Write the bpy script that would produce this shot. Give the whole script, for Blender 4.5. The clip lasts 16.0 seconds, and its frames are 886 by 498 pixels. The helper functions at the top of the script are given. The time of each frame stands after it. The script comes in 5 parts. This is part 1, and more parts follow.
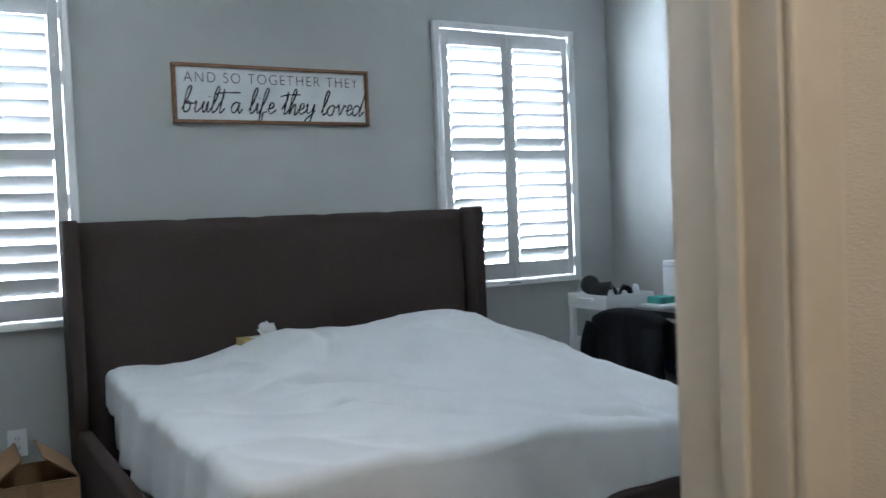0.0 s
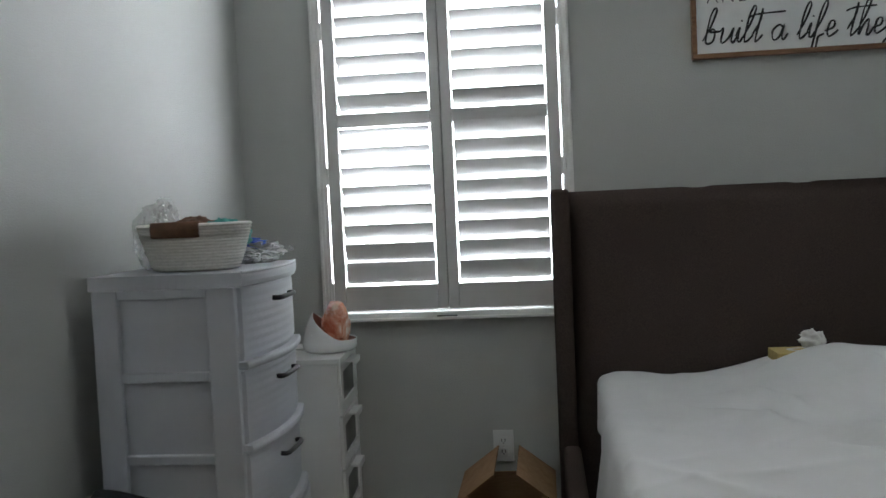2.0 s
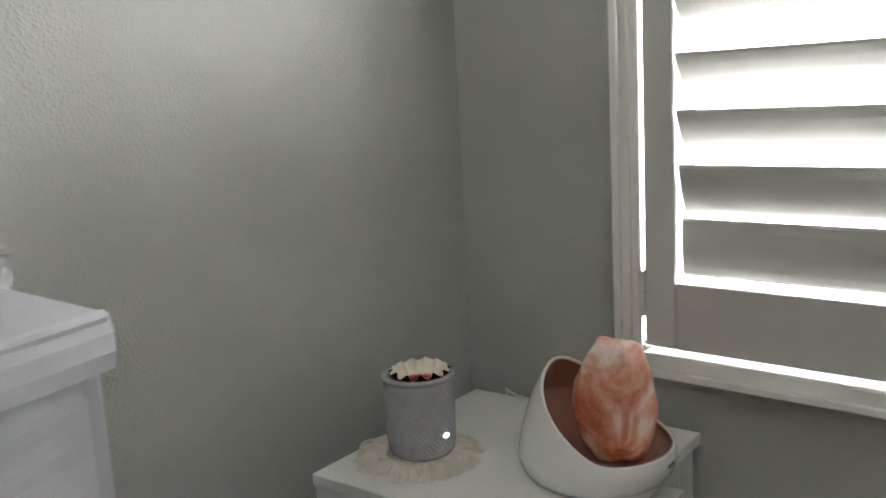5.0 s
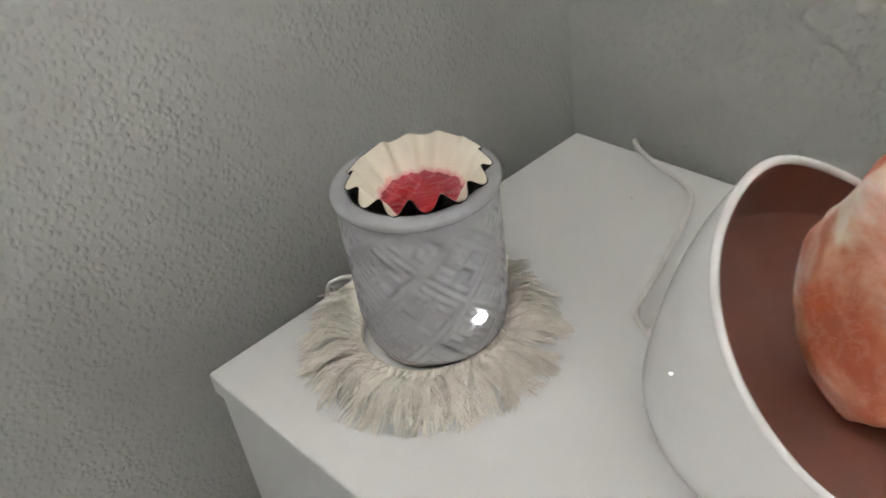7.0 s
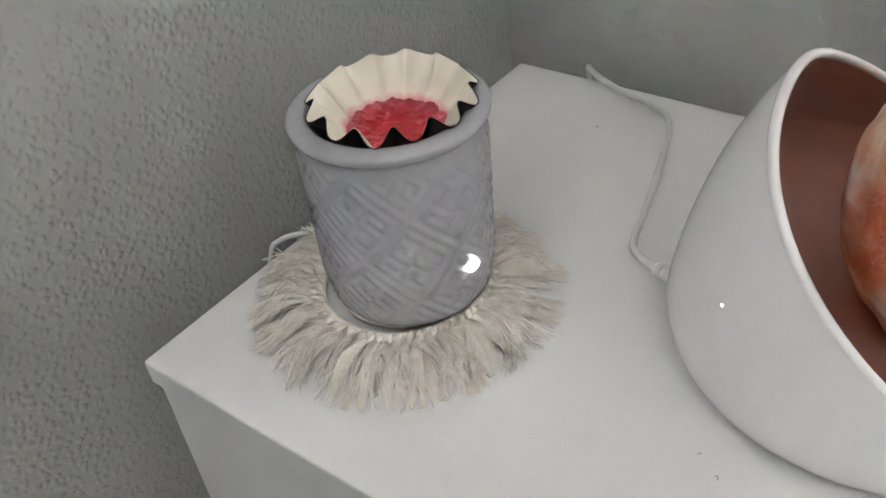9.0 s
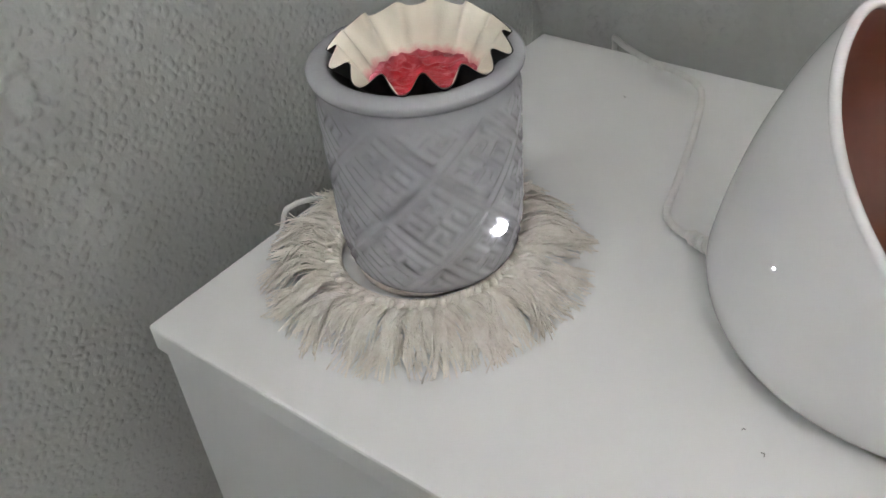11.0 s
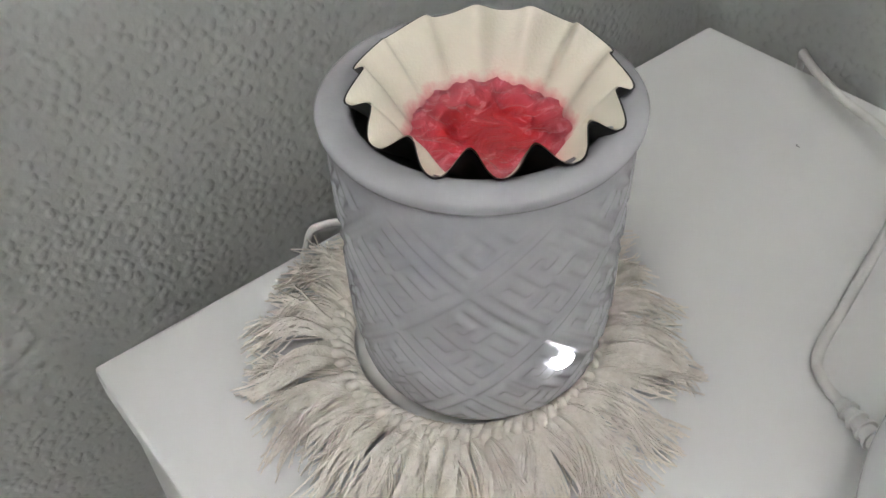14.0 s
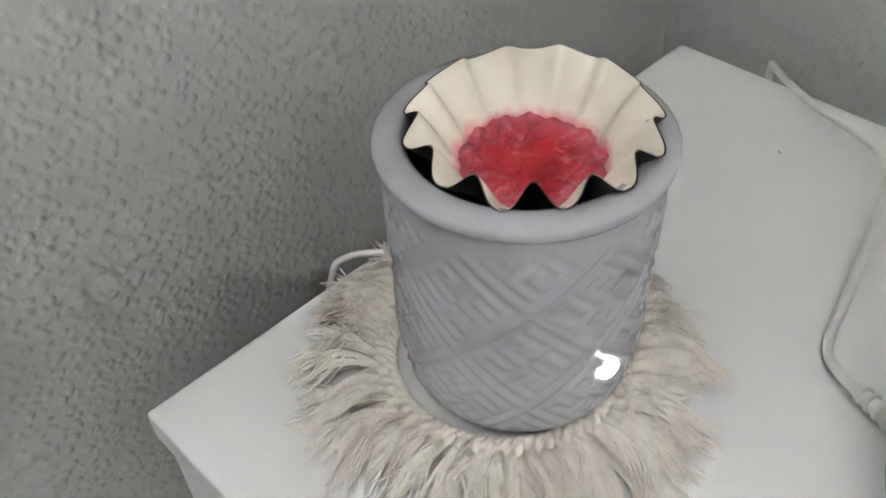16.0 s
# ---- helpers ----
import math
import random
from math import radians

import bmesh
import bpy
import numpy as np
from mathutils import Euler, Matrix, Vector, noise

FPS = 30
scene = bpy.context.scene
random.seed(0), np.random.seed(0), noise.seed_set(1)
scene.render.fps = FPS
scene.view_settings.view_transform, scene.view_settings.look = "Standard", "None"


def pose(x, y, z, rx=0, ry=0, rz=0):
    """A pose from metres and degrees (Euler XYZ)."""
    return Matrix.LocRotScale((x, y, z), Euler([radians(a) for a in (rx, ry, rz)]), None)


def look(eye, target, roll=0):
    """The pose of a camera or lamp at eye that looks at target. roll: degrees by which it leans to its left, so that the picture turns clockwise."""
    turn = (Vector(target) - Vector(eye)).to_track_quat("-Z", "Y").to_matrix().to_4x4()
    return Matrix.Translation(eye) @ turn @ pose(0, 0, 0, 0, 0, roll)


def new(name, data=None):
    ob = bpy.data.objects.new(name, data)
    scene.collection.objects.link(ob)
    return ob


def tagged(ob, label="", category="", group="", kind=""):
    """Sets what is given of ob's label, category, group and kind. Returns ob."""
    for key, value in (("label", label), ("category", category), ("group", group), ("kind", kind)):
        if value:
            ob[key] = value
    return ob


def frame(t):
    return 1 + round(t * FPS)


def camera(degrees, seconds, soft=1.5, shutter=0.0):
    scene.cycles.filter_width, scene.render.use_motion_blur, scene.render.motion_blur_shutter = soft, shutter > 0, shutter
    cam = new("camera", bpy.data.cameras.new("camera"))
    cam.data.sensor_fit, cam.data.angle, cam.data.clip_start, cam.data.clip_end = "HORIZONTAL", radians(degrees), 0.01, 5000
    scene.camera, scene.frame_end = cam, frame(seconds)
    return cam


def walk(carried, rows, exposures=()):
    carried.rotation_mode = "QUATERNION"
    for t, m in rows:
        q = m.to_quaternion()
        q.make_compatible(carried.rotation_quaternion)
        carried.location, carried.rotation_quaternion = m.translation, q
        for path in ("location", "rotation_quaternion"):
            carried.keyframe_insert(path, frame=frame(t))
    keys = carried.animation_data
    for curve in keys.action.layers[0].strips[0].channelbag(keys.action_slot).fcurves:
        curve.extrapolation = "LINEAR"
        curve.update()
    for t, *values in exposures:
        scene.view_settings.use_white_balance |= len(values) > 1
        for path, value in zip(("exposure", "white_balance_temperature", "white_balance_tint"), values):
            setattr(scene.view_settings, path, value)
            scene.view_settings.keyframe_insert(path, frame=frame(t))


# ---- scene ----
cam = camera(53.5, 16.0, shutter=0.25)
PATH = [
    (0, (0.663, -4.051, 1.231), (1.663, -2.321, 1.157), -2.4),
    (0.2, (0.651, -3.939, 1.233), (1.611, -2.186, 1.167), -2.8),
    (0.5, (0.685, -3.841, 1.221), (1.542, -2.035, 1.164), -2.9),
    (1, (0.786, -3.686, 1.253), (1.17, -1.724, 1.193), -2.8),
    (1.5, (1.011, -3.464, 1.253), (0.835, -1.474, 1.176), -2.9),
    (1.7, (1.043, -3.373, 1.249), (0.847, -1.385, 1.153), -2.6),
    (2, (1.088, -3.154, 1.241), (0.862, -1.17, 1.142), -2.6),
    (2.5, (1.139, -2.803, 1.216), (0.887, -0.822, 1.117), -2.3),
    (3, (1.138, -2.444, 1.219), (0.777, -0.479, 1.124), -1.4),
    (3.2, (1.117, -2.299, 1.219), (0.733, -0.338, 1.125), -1.2),
    (5.3, (0.774, -0.92, 1.224), (-0.565, 0.5, 0.785), -3.8),
    (5.5, (0.699, -0.84, 1.201), (-0.624, 0.563, 0.67), -4.0),
    (6, (0.589, -0.671, 1.17), (-0.721, 0.611, 0.368), -4.6),
    (6.5, (0.539, -0.543, 1.142), (-0.817, 0.501, 0.107), -7.6),
    (7, (0.471, -0.51, 1.116), (-0.836, 0.457, -0.048), -8.6),
    (7.5, (0.4, -0.516, 1.086), (-0.87, 0.456, -0.115), -9.8),
    (8, (0.383, -0.518, 1.063), (-0.777, 0.552, -0.166), -8.3),
    (8.5, (0.387, -0.523, 1.065), (-0.709, 0.597, -0.178), -7.2),
    (9, (0.391, -0.519, 1.067), (-0.684, 0.615, -0.181), -6.9),
    (9.5, (0.388, -0.521, 1.065), (-0.693, 0.606, -0.185), -7.2),
    (10, (0.38, -0.523, 1.053), (-0.698, 0.607, -0.197), -6.8),
    (12.3, (0.366, -0.513, 1.036), (-0.694, 0.631, -0.214), -4.6),
    (12.5, (0.351, -0.497, 1.039), (-0.698, 0.643, -0.226), -4.8),
    (13, (0.283, -0.473, 1.018), (-0.707, 0.637, -0.32), -4.5),
    (13.5, (0.273, -0.422, 1.011), (-0.692, 0.626, -0.392), -2.3),
    (14, (0.297, -0.401, 1.014), (-0.876, 0.414, -0.386), -2.6),
    (14.5, (0.302, -0.384, 1.01), (-0.903, 0.382, -0.391), -3.1),
    (15, (0.303, -0.37, 1.009), (-0.932, 0.348, -0.391), -3.3),
    (15.5, (0.276, -0.375, 1.013), (-0.948, 0.375, -0.379), -2.3),
    (16, (0.283, -0.434, 1.031), (-0.822, 0.5, -0.349), -2.9),
]
EXPOSURES = [(0.0, 0.3, 5500, 6), (1.0, 0.05, 5750, 6), (1.45, -0.8, 5950, 7), (1.7, -0.6, 6050, 7), (2.2, -0.27, 6350, 9), (3.2, -0.25, 6550, 11), (5.5, 0.47, 7050, 9), (6.1, 1.05, 6950, 11), (6.8, 1.0, 6950, 12), (9.0, 0.98, 6700, 13), (13.5, 1.02, 6600, 13), (14.3, 1.24, 6650, 13), (16.0, 1.24, 6600, 13)]
walk(cam, [(t, look(eye, target, roll)) for t, eye, target, roll in PATH], EXPOSURES)

# ---- world and light ----
world = bpy.data.worlds.new("sky")
scene.world = world
world.use_nodes = True
wn = world.node_tree.nodes
sky = wn.new("ShaderNodeTexSky")
sky.sky_type, sky.sun_disc = "NISHITA", False
sky.sun_elevation, sky.sun_rotation = radians(50), radians(200)
wn["Background"].inputs["Strength"].default_value = 0.1
world.node_tree.links.new(sky.outputs[0], wn["Background"].inputs["Color"])

DAY = 4200.0


def area_lamp(name, m, sx, sy, watts, colour):
    data = bpy.data.lights.new(name, "AREA")
    data.shape, data.size, data.size_y = "RECTANGLE", sx, sy
    data.energy, data.color = watts, colour
    ob = new(name, data)
    ob.matrix_world = m
    return ob


# the bright sky over the yard, as wide as the windows see it
area_lamp("window_daylight", look((2.09, 2.2, 1.15), (2.09, 0.0, 1.15)), 9.0, 2.8, DAY, (0.93, 0.97, 1.0))
# unseen fill lamp added below the bedroom ceiling to brighten the cabinet corner
area_lamp("bedroom_fill", pose(0.95, -1.1, 2.625), 0.7, 0.7, 1.0, (1.0, 0.93, 0.84))
# warm ceiling light of the hallway
area_lamp("hall_light", pose(1.2, -4.3, 2.64), 0.35, 0.35, 16.0, (1.0, 0.82, 0.62))


# ---- materials ----
def make(name, rough=0.6, metal=0.0, spec=0.5):
    m = bpy.data.materials.new(name)
    m.use_nodes = True
    nt = m.node_tree
    b = nt.nodes["Principled BSDF"]
    b.inputs["Roughness"].default_value = rough
    b.inputs["Metallic"].default_value = metal
    b.inputs["Specular IOR Level"].default_value = spec
    return m, nt, b


def noise_node(nt, scale, detail=4.0, rough=0.55, stretch=None):
    tc = nt.nodes.new("ShaderNodeTexCoord")
    n = nt.nodes.new("ShaderNodeTexNoise")
    n.inputs["Scale"].default_value = scale
    n.inputs["Detail"].default_value = detail
    n.inputs["Roughness"].default_value = rough
    if stretch:
        mp = nt.nodes.new("ShaderNodeMapping")
        mp.inputs["Scale"].default_value = stretch
        nt.links.new(tc.outputs["Object"], mp.inputs["Vector"])
        nt.links.new(mp.outputs[0], n.inputs["Vector"])
    else:
        nt.links.new(tc.outputs["Object"], n.inputs["Vector"])
    return n


def ramp(nt, fac, stops):
    r = nt.nodes.new("ShaderNodeValToRGB")
    el = r.color_ramp.elements
    while len(el) < len(stops):
        el.new(0.5)
    for e, (p, c) in zip(el, stops):
        e.position, e.color = p, (*c, 1.0)
    nt.links.new(fac, r.inputs[0])
    return r


def bump(nt, b, height, distance, strength=1.0, chain=None):
    bp = nt.nodes.new("ShaderNodeBump")
    bp.inputs["Distance"].default_value = distance
    bp.inputs["Strength"].default_value = strength
    nt.links.new(height, bp.inputs["Height"])
    if chain:
        nt.links.new(chain.outputs[0], bp.inputs["Normal"])
    nt.links.new(bp.outputs[0], b.inputs["Normal"])
    return bp


def mottled(name, dark, light, scale, rough=0.6, metal=0.0, bump_scale=None, bump_depth=0.0005, stretch=None, spec=0.5, rough_var=0.0):
    """Two-tone procedural surface with fine relief."""
    m, nt, b = make(name, rough, metal, spec)
    n = noise_node(nt, scale, 5.0, 0.6, stretch)
    r = ramp(nt, n.outputs["Fac"], [(0.32, dark), (0.68, light)])
    nt.links.new(r.outputs[0], b.inputs["Base Color"])
    if bump_scale:
        n2 = noise_node(nt, bump_scale, 3.0, 0.55, stretch)
        bump(nt, b, n2.outputs["Fac"], bump_depth)
    if rough_var:
        mr = nt.nodes.new("ShaderNodeMapRange")
        mr.inputs["To Min"].default_value = rough - rough_var
        mr.inputs["To Max"].default_value = rough + rough_var
        nt.links.new(n.outputs["Fac"], mr.inputs["Value"])
        nt.links.new(mr.outputs[0], b.inputs["Roughness"])
    return m


def wall_material(name, dark, light):
    """Orange-peel sprayed drywall paint."""
    m, nt, b = make(name, 0.62, 0.0, 0.35)
    n = noise_node(nt, 1.7, 3.0)
    r = ramp(nt, n.outputs["Fac"], [(0.3, dark), (0.7, light)])
    nt.links.new(r.outputs[0], b.inputs["Base Color"])
    tc = nt.nodes.new("ShaderNodeTexCoord")
    wob = noise_node(nt, 60.0, 2.0)
    push = nt.nodes.new("ShaderNodeMix")
    push.data_type = "VECTOR"
    push.inputs[0].default_value = 0.006
    nt.links.new(tc.outputs["Object"], push.inputs[4])
    nt.links.new(wob.outputs["Color"], push.inputs[5])
    peel = nt.nodes.new("ShaderNodeTexVoronoi")
    peel.feature = "SMOOTH_F1"
    peel.inputs["Scale"].default_value = 215.0
    peel.inputs["Smoothness"].default_value = 0.55
    nt.links.new(push.outputs[1], peel.inputs["Vector"])
    soft = ramp(nt, peel.outputs["Distance"], [(0.12, (1, 1, 1)), (0.6, (0, 0, 0))])
    soft.color_ramp.interpolation = "EASE"
    first = bump(nt, b, soft.outputs[0], 0.001, 0.58)
    fine = noise_node(nt, 330.0, 3.0)
    bump(nt, b, fine.outputs["Fac"], 0.0006, 0.42, first)
    return m


M_WALL = wall_material("grey_wall_paint", (0.425, 0.43, 0.416), (0.465, 0.47, 0.454))
M_HALL = wall_material("cream_hall_paint", (0.62, 0.56, 0.47), (0.66, 0.6, 0.51))
M_CEIL = mottled("ceiling_paint", (0.72, 0.72, 0.71), (0.78, 0.78, 0.77), 2.0, 0.8, bump_scale=90, bump_depth=0.0015)
M_CARPET = mottled("beige_carpet", (0.3, 0.26, 0.21), (0.42, 0.37, 0.31), 220, 0.95, bump_scale=400, bump_depth=0.004, spec=0.1)
M_TRIM = mottled("white_trim_paint", (0.74, 0.73, 0.72), (0.79, 0.785, 0.775), 6, 0.42, bump_scale=60, bump_depth=0.0002)
M_JAMB = mottled("cream_jamb_paint", (0.63, 0.56, 0.46), (0.68, 0.61, 0.51), 7, 0.45, bump_scale=50, bump_depth=0.0004)
# white shutters set to mid grey: their backlit shade is put into the colour
M_SHUTTER = mottled("dimmed_shutter_paint", (0.5, 0.493, 0.487), (0.54, 0.533, 0.527), 8, 0.62, bump_scale=80, bump_depth=0.00015, spec=0.2)
M_HINGE = mottled("painted_hinge_metal", (0.66, 0.65, 0.64), (0.72, 0.71, 0.7), 60, 0.35, 0.2)
M_MELAMINE = mottled("white_melamine", (0.77, 0.768, 0.765), (0.81, 0.808, 0.803), 5, 0.36, bump_scale=350, bump_depth=0.00006, rough_var=0.05)
M_PLASTIC = mottled("white_drawer_plastic", (0.57, 0.58, 0.635), (0.61, 0.62, 0.675), 9, 0.38, bump_scale=240, bump_depth=0.0002)
M_SMOKE = mottled("smoky_grey_plastic", (0.12, 0.115, 0.11), (0.17, 0.165, 0.155), 14, 0.3)
M_UPHOL = mottled("brown_linen_upholstery", (0.047, 0.035, 0.031), (0.078, 0.058, 0.05), 300, 0.95, bump_scale=700, bump_depth=0.0012, spec=0.15)
M_SHEET = mottled("white_cotton_sheet", (0.76, 0.762, 0.77), (0.81, 0.812, 0.82), 5, 0.9, bump_scale=900, bump_depth=0.0004, spec=0.15)
M_MATTRESS = mottled("mattress_ticking", (0.66, 0.65, 0.63), (0.72, 0.71, 0.69), 40, 0.9, bump_scale=200, bump_depth=0.001)
M_CARDBOARD = mottled("brown_cardboard", (0.28, 0.165, 0.085), (0.36, 0.22, 0.12), 30, 0.85, bump_scale=200, bump_depth=0.0004, stretch=(1, 1, 6), spec=0.2)
M_TAPE = mottled("shiny_packing_tape", (0.24, 0.145, 0.08), (0.3, 0.185, 0.1), 20, 0.2)
M_OUTLET = mottled("white_outlet_plastic", (0.75, 0.745, 0.735), (0.79, 0.785, 0.775), 40, 0.35)
M_BLACK = mottled("black_rubber", (0.01, 0.01, 0.01), (0.018, 0.018, 0.018), 50, 0.5)
M_FABRIC_BLACK = mottled("black_woven_fabric", (0.008, 0.008, 0.01), (0.02, 0.02, 0.022), 260, 0.95, bump_scale=420, bump_depth=0.002, spec=0.1)
M_FABRIC_GREY = mottled("grey_stripe_fabric", (0.34, 0.33, 0.31), (0.46, 0.45, 0.43), 320, 0.95, bump_scale=420, bump_depth=0.001, spec=0.1)
M_HANDLE = mottled("dark_bronze_handle", (0.035, 0.035, 0.04), (0.06, 0.06, 0.065), 80, 0.3, 0.6)
M_WOOD = mottled("walnut_frame_wood", (0.15, 0.075, 0.035), (0.28, 0.15, 0.075), 14, 0.6, bump_scale=60, bump_depth=0.0006, stretch=(1, 8, 8))
M_BOARD = mottled("sign_board_white", (0.7, 0.7, 0.7), (0.76, 0.76, 0.755), 12, 0.7, bump_scale=90, bump_depth=0.0003)
M_INK = mottled("black_sign_ink", (0.012, 0.012, 0.014), (0.025, 0.025, 0.027), 60, 0.7)
M_INK_GREY = mottled("charcoal_sign_ink", (0.05, 0.05, 0.055), (0.08, 0.08, 0.085), 60, 0.7)
M_ROPE = mottled("white_cotton_rope", (0.6, 0.585, 0.55), (0.7, 0.685, 0.65), 120, 0.9, bump_scale=500, bump_depth=0.0012, spec=0.2)
M_LEATHER = mottled("brown_leather", (0.075, 0.032, 0.014), (0.14, 0.062, 0.028), 45, 0.5, bump_scale=300, bump_depth=0.0006)
M_TEAL = mottled("teal_cloth", (0.05, 0.24, 0.22), (0.1, 0.36, 0.33), 50, 0.9, bump_scale=260, bump_depth=0.001)
M_COTTON = mottled("white_cotton_wool", (0.75, 0.75, 0.75), (0.82, 0.82, 0.82), 60, 1.0, bump_scale=300, bump_depth=0.002, spec=0.1)
M_BLUE = mottled("blue_printed_film", (0.01, 0.05, 0.34), (0.03, 0.1, 0.5), 30, 0.25)
M_TISSUE = mottled("white_tissue", (0.76, 0.75, 0.74), (0.82, 0.81, 0.8), 60, 0.95)
M_YELLOW = mottled("yellow_card", (0.5, 0.38, 0.13), (0.6, 0.46, 0.18), 40, 0.7)
M_PINK = mottled("pink_card_print", (0.5, 0.2, 0.17), (0.6, 0.28, 0.22), 60, 0.7)
M_DESK = mottled("black_desk_top", (0.012, 0.012, 0.013), (0.022, 0.022, 0.023), 20, 0.3)
M_PAPER = mottled("white_paper_card", (0.7, 0.71, 0.73), (0.76, 0.77, 0.78), 30, 0.8)
M_LILAC = mottled("lilac_card", (0.42, 0.4, 0.5), (0.5, 0.48, 0.58), 30, 0.7)
M_NAVY = mottled("dark_navy_cloth", (0.01, 0.015, 0.05), (0.02, 0.03, 0.08), 80, 0.9)
M_RED = mottled("red_cloth", (0.11, 0.008, 0.006), (0.16, 0.014, 0.01), 80, 0.9)
M_GLAZE = mottled("grey_ceramic_glaze", (0.36, 0.36, 0.382), (0.41, 0.41, 0.432), 60, 0.2, bump_scale=500, bump_depth=0.00008, rough_var=0.06)
M_EGG = mottled("glossy_white_plastic", (0.76, 0.76, 0.765), (0.79, 0.79, 0.795), 12, 0.14)
M_ROSE = mottled("rose_gold_lining", (0.38, 0.2, 0.16), (0.46, 0.255, 0.21), 16, 0.42, 0.6, bump_scale=900, bump_depth=0.00005, rough_var=0.08)
M_CORD = mottled("white_cord_plastic", (0.7, 0.69, 0.67), (0.76, 0.75, 0.73), 90, 0.4)
M_FRINGE = mottled("cream_cotton_fringe", (0.8, 0.74, 0.67), (0.9, 0.855, 0.79), 160, 0.95, bump_scale=900, bump_depth=0.0006, spec=0.15)
M_DISH = mottled("matt_black_dish", (0.006, 0.006, 0.006), (0.012, 0.012, 0.012), 60, 0.45)
M_LINER_OUT = mottled("black_card_liner", (0.006, 0.006, 0.006), (0.01, 0.01, 0.01), 60, 0.6)


def liner_material():
    """Cream waxed paper, stained pink where the melt has crept up the flutes."""
    m, nt, b = make("cream_waxed_paper", 0.42, 0.0, 0.4)
    tc = nt.nodes.new("ShaderNodeTexCoord")
    sep = nt.nodes.new("ShaderNodeSeparateXYZ")
    nt.links.new(tc.outputs["Object"], sep.inputs[0])
    n = noise_node(nt, 260.0, 4.0)
    add = nt.nodes.new("ShaderNodeMath")
    add.operation = "MULTIPLY_ADD"
    nt.links.new(n.outputs["Fac"], add.inputs[0])
    add.inputs[1].default_value = 0.005
    nt.links.new(sep.outputs["Z"], add.inputs[2])
    mr = nt.nodes.new("ShaderNodeMapRange")
    mr.inputs["From Min"].default_value = 0.0062
    mr.inputs["From Max"].default_value = 0.0112
    nt.links.new(add.outputs[0], mr.inputs["Value"])
    r = ramp(nt, mr.outputs[0], [(0.0, (0.6, 0.1, 0.15)), (0.45, (0.72, 0.36, 0.34)), (1.0, (0.78, 0.73, 0.62))])
    nt.links.new(r.outputs[0], b.inputs["Base Color"])
    n2 = noise_node(nt, 900.0, 2.0)
    bump(nt, b, n2.outputs["Fac"], 0.00015)
    return m


def wax_material():
    m, nt, b = make("red_melted_wax", 0.3, 0.0, 0.5)
    b.inputs["Subsurface Weight"].default_value = 0.15
    b.inputs["Subsurface Radius"].default_value = (0.004, 0.001, 0.001)
    n = noise_node(nt, 95.0, 7.0, 0.65)
    n.inputs["Distortion"].default_value = 1.6
    r = ramp(nt, n.outputs["Fac"], [(0.3, (0.3, 0.003, 0.008)), (0.47, (0.38, 0.007, 0.014)), (0.57, (0.41, 0.016, 0.026)), (0.62, (0.55, 0.15, 0.17)), (0.66, (0.36, 0.02, 0.035))])
    tc = nt.nodes.new("ShaderNodeTexCoord")
    ln = nt.nodes.new("ShaderNodeVectorMath")
    ln.operation = "LENGTH"
    nt.links.new(tc.outputs["Object"], ln.inputs[0])
    mr = nt.nodes.new("ShaderNodeMapRange")
    mr.inputs["From Min"].default_value = 0.013
    mr.inputs["From Max"].default_value = 0.026
    nt.links.new(ln.outputs["Value"], mr.inputs["Value"])
    mix = nt.nodes.new("ShaderNodeMix")
    mix.data_type = "RGBA"
    mul = nt.nodes.new("ShaderNodeMath")
    mul.operation = "MULTIPLY"
    nt.links.new(mr.outputs[0], mul.inputs[0])
    nt.links.new(n.outputs["Fac"], mul.inputs[1])
    nt.links.new(mul.outputs[0], mix.inputs[0])
    nt.links.new(r.outputs[0], mix.inputs[6])
    mix.inputs[7].default_value = (0.6, 0.17, 0.22, 1)
    nt.links.new(mix.outputs[2], b.inputs["Base Color"])
    bump(nt, b, n.outputs["Fac"], 0.0016)
    return m


def salt_material():
    m, nt, b = make("pink_rock_salt", 0.5, 0.0, 0.45)
    b.inputs["Subsurface Weight"].default_value = 0.35
    b.inputs["Subsurface Radius"].default_value = (0.012, 0.005, 0.003)
    n = noise_node(nt, 15.0, 5.0, 0.55)
    n.inputs["Distortion"].default_value = 0.8
    r = ramp(nt, n.outputs["Fac"], [(0.38, (0.52, 0.13, 0.06)), (0.47, (0.65, 0.27, 0.165)), (0.53, (0.74, 0.44, 0.34)), (0.59, (0.84, 0.7, 0.63))])
    vein = noise_node(nt, 30.0, 6.0, 0.6)
    vein.inputs["Distortion"].default_value = 2.2
    vr = ramp(nt, vein.outputs["Fac"], [(0.47, (0, 0, 0)), (0.5, (0.16, 0.16, 0.16)), (0.535, (0, 0, 0))])
    mix = nt.nodes.new("ShaderNodeMix")
    mix.data_type = "RGBA"
    nt.links.new(vr.outputs[0], mix.inputs[0])
    nt.links.new(r.outputs[0], mix.inputs[6])
    mix.inputs[7].default_value = (0.8, 0.66, 0.58, 1)
    nt.links.new(mix.outputs[2], b.inputs["Base Color"])
    fine = noise_node(nt, 90.0, 6.0, 0.65)
    bump(nt, b, fine.outputs["Fac"], 0.0018)
    return m


def film_material():
    """Clear crinkled plastic film."""
    m, nt, b = make("clear_plastic_film", 0.12, 0.0, 0.6)
    b.inputs["Base Color"].default_value = (0.86, 0.87, 0.88, 1)
    b.inputs["Alpha"].default_value = 0.34
    n = noise_node(nt, 70.0, 5.0, 0.6)
    bump(nt, b, n.outputs["Fac"], 0.004)
    return m


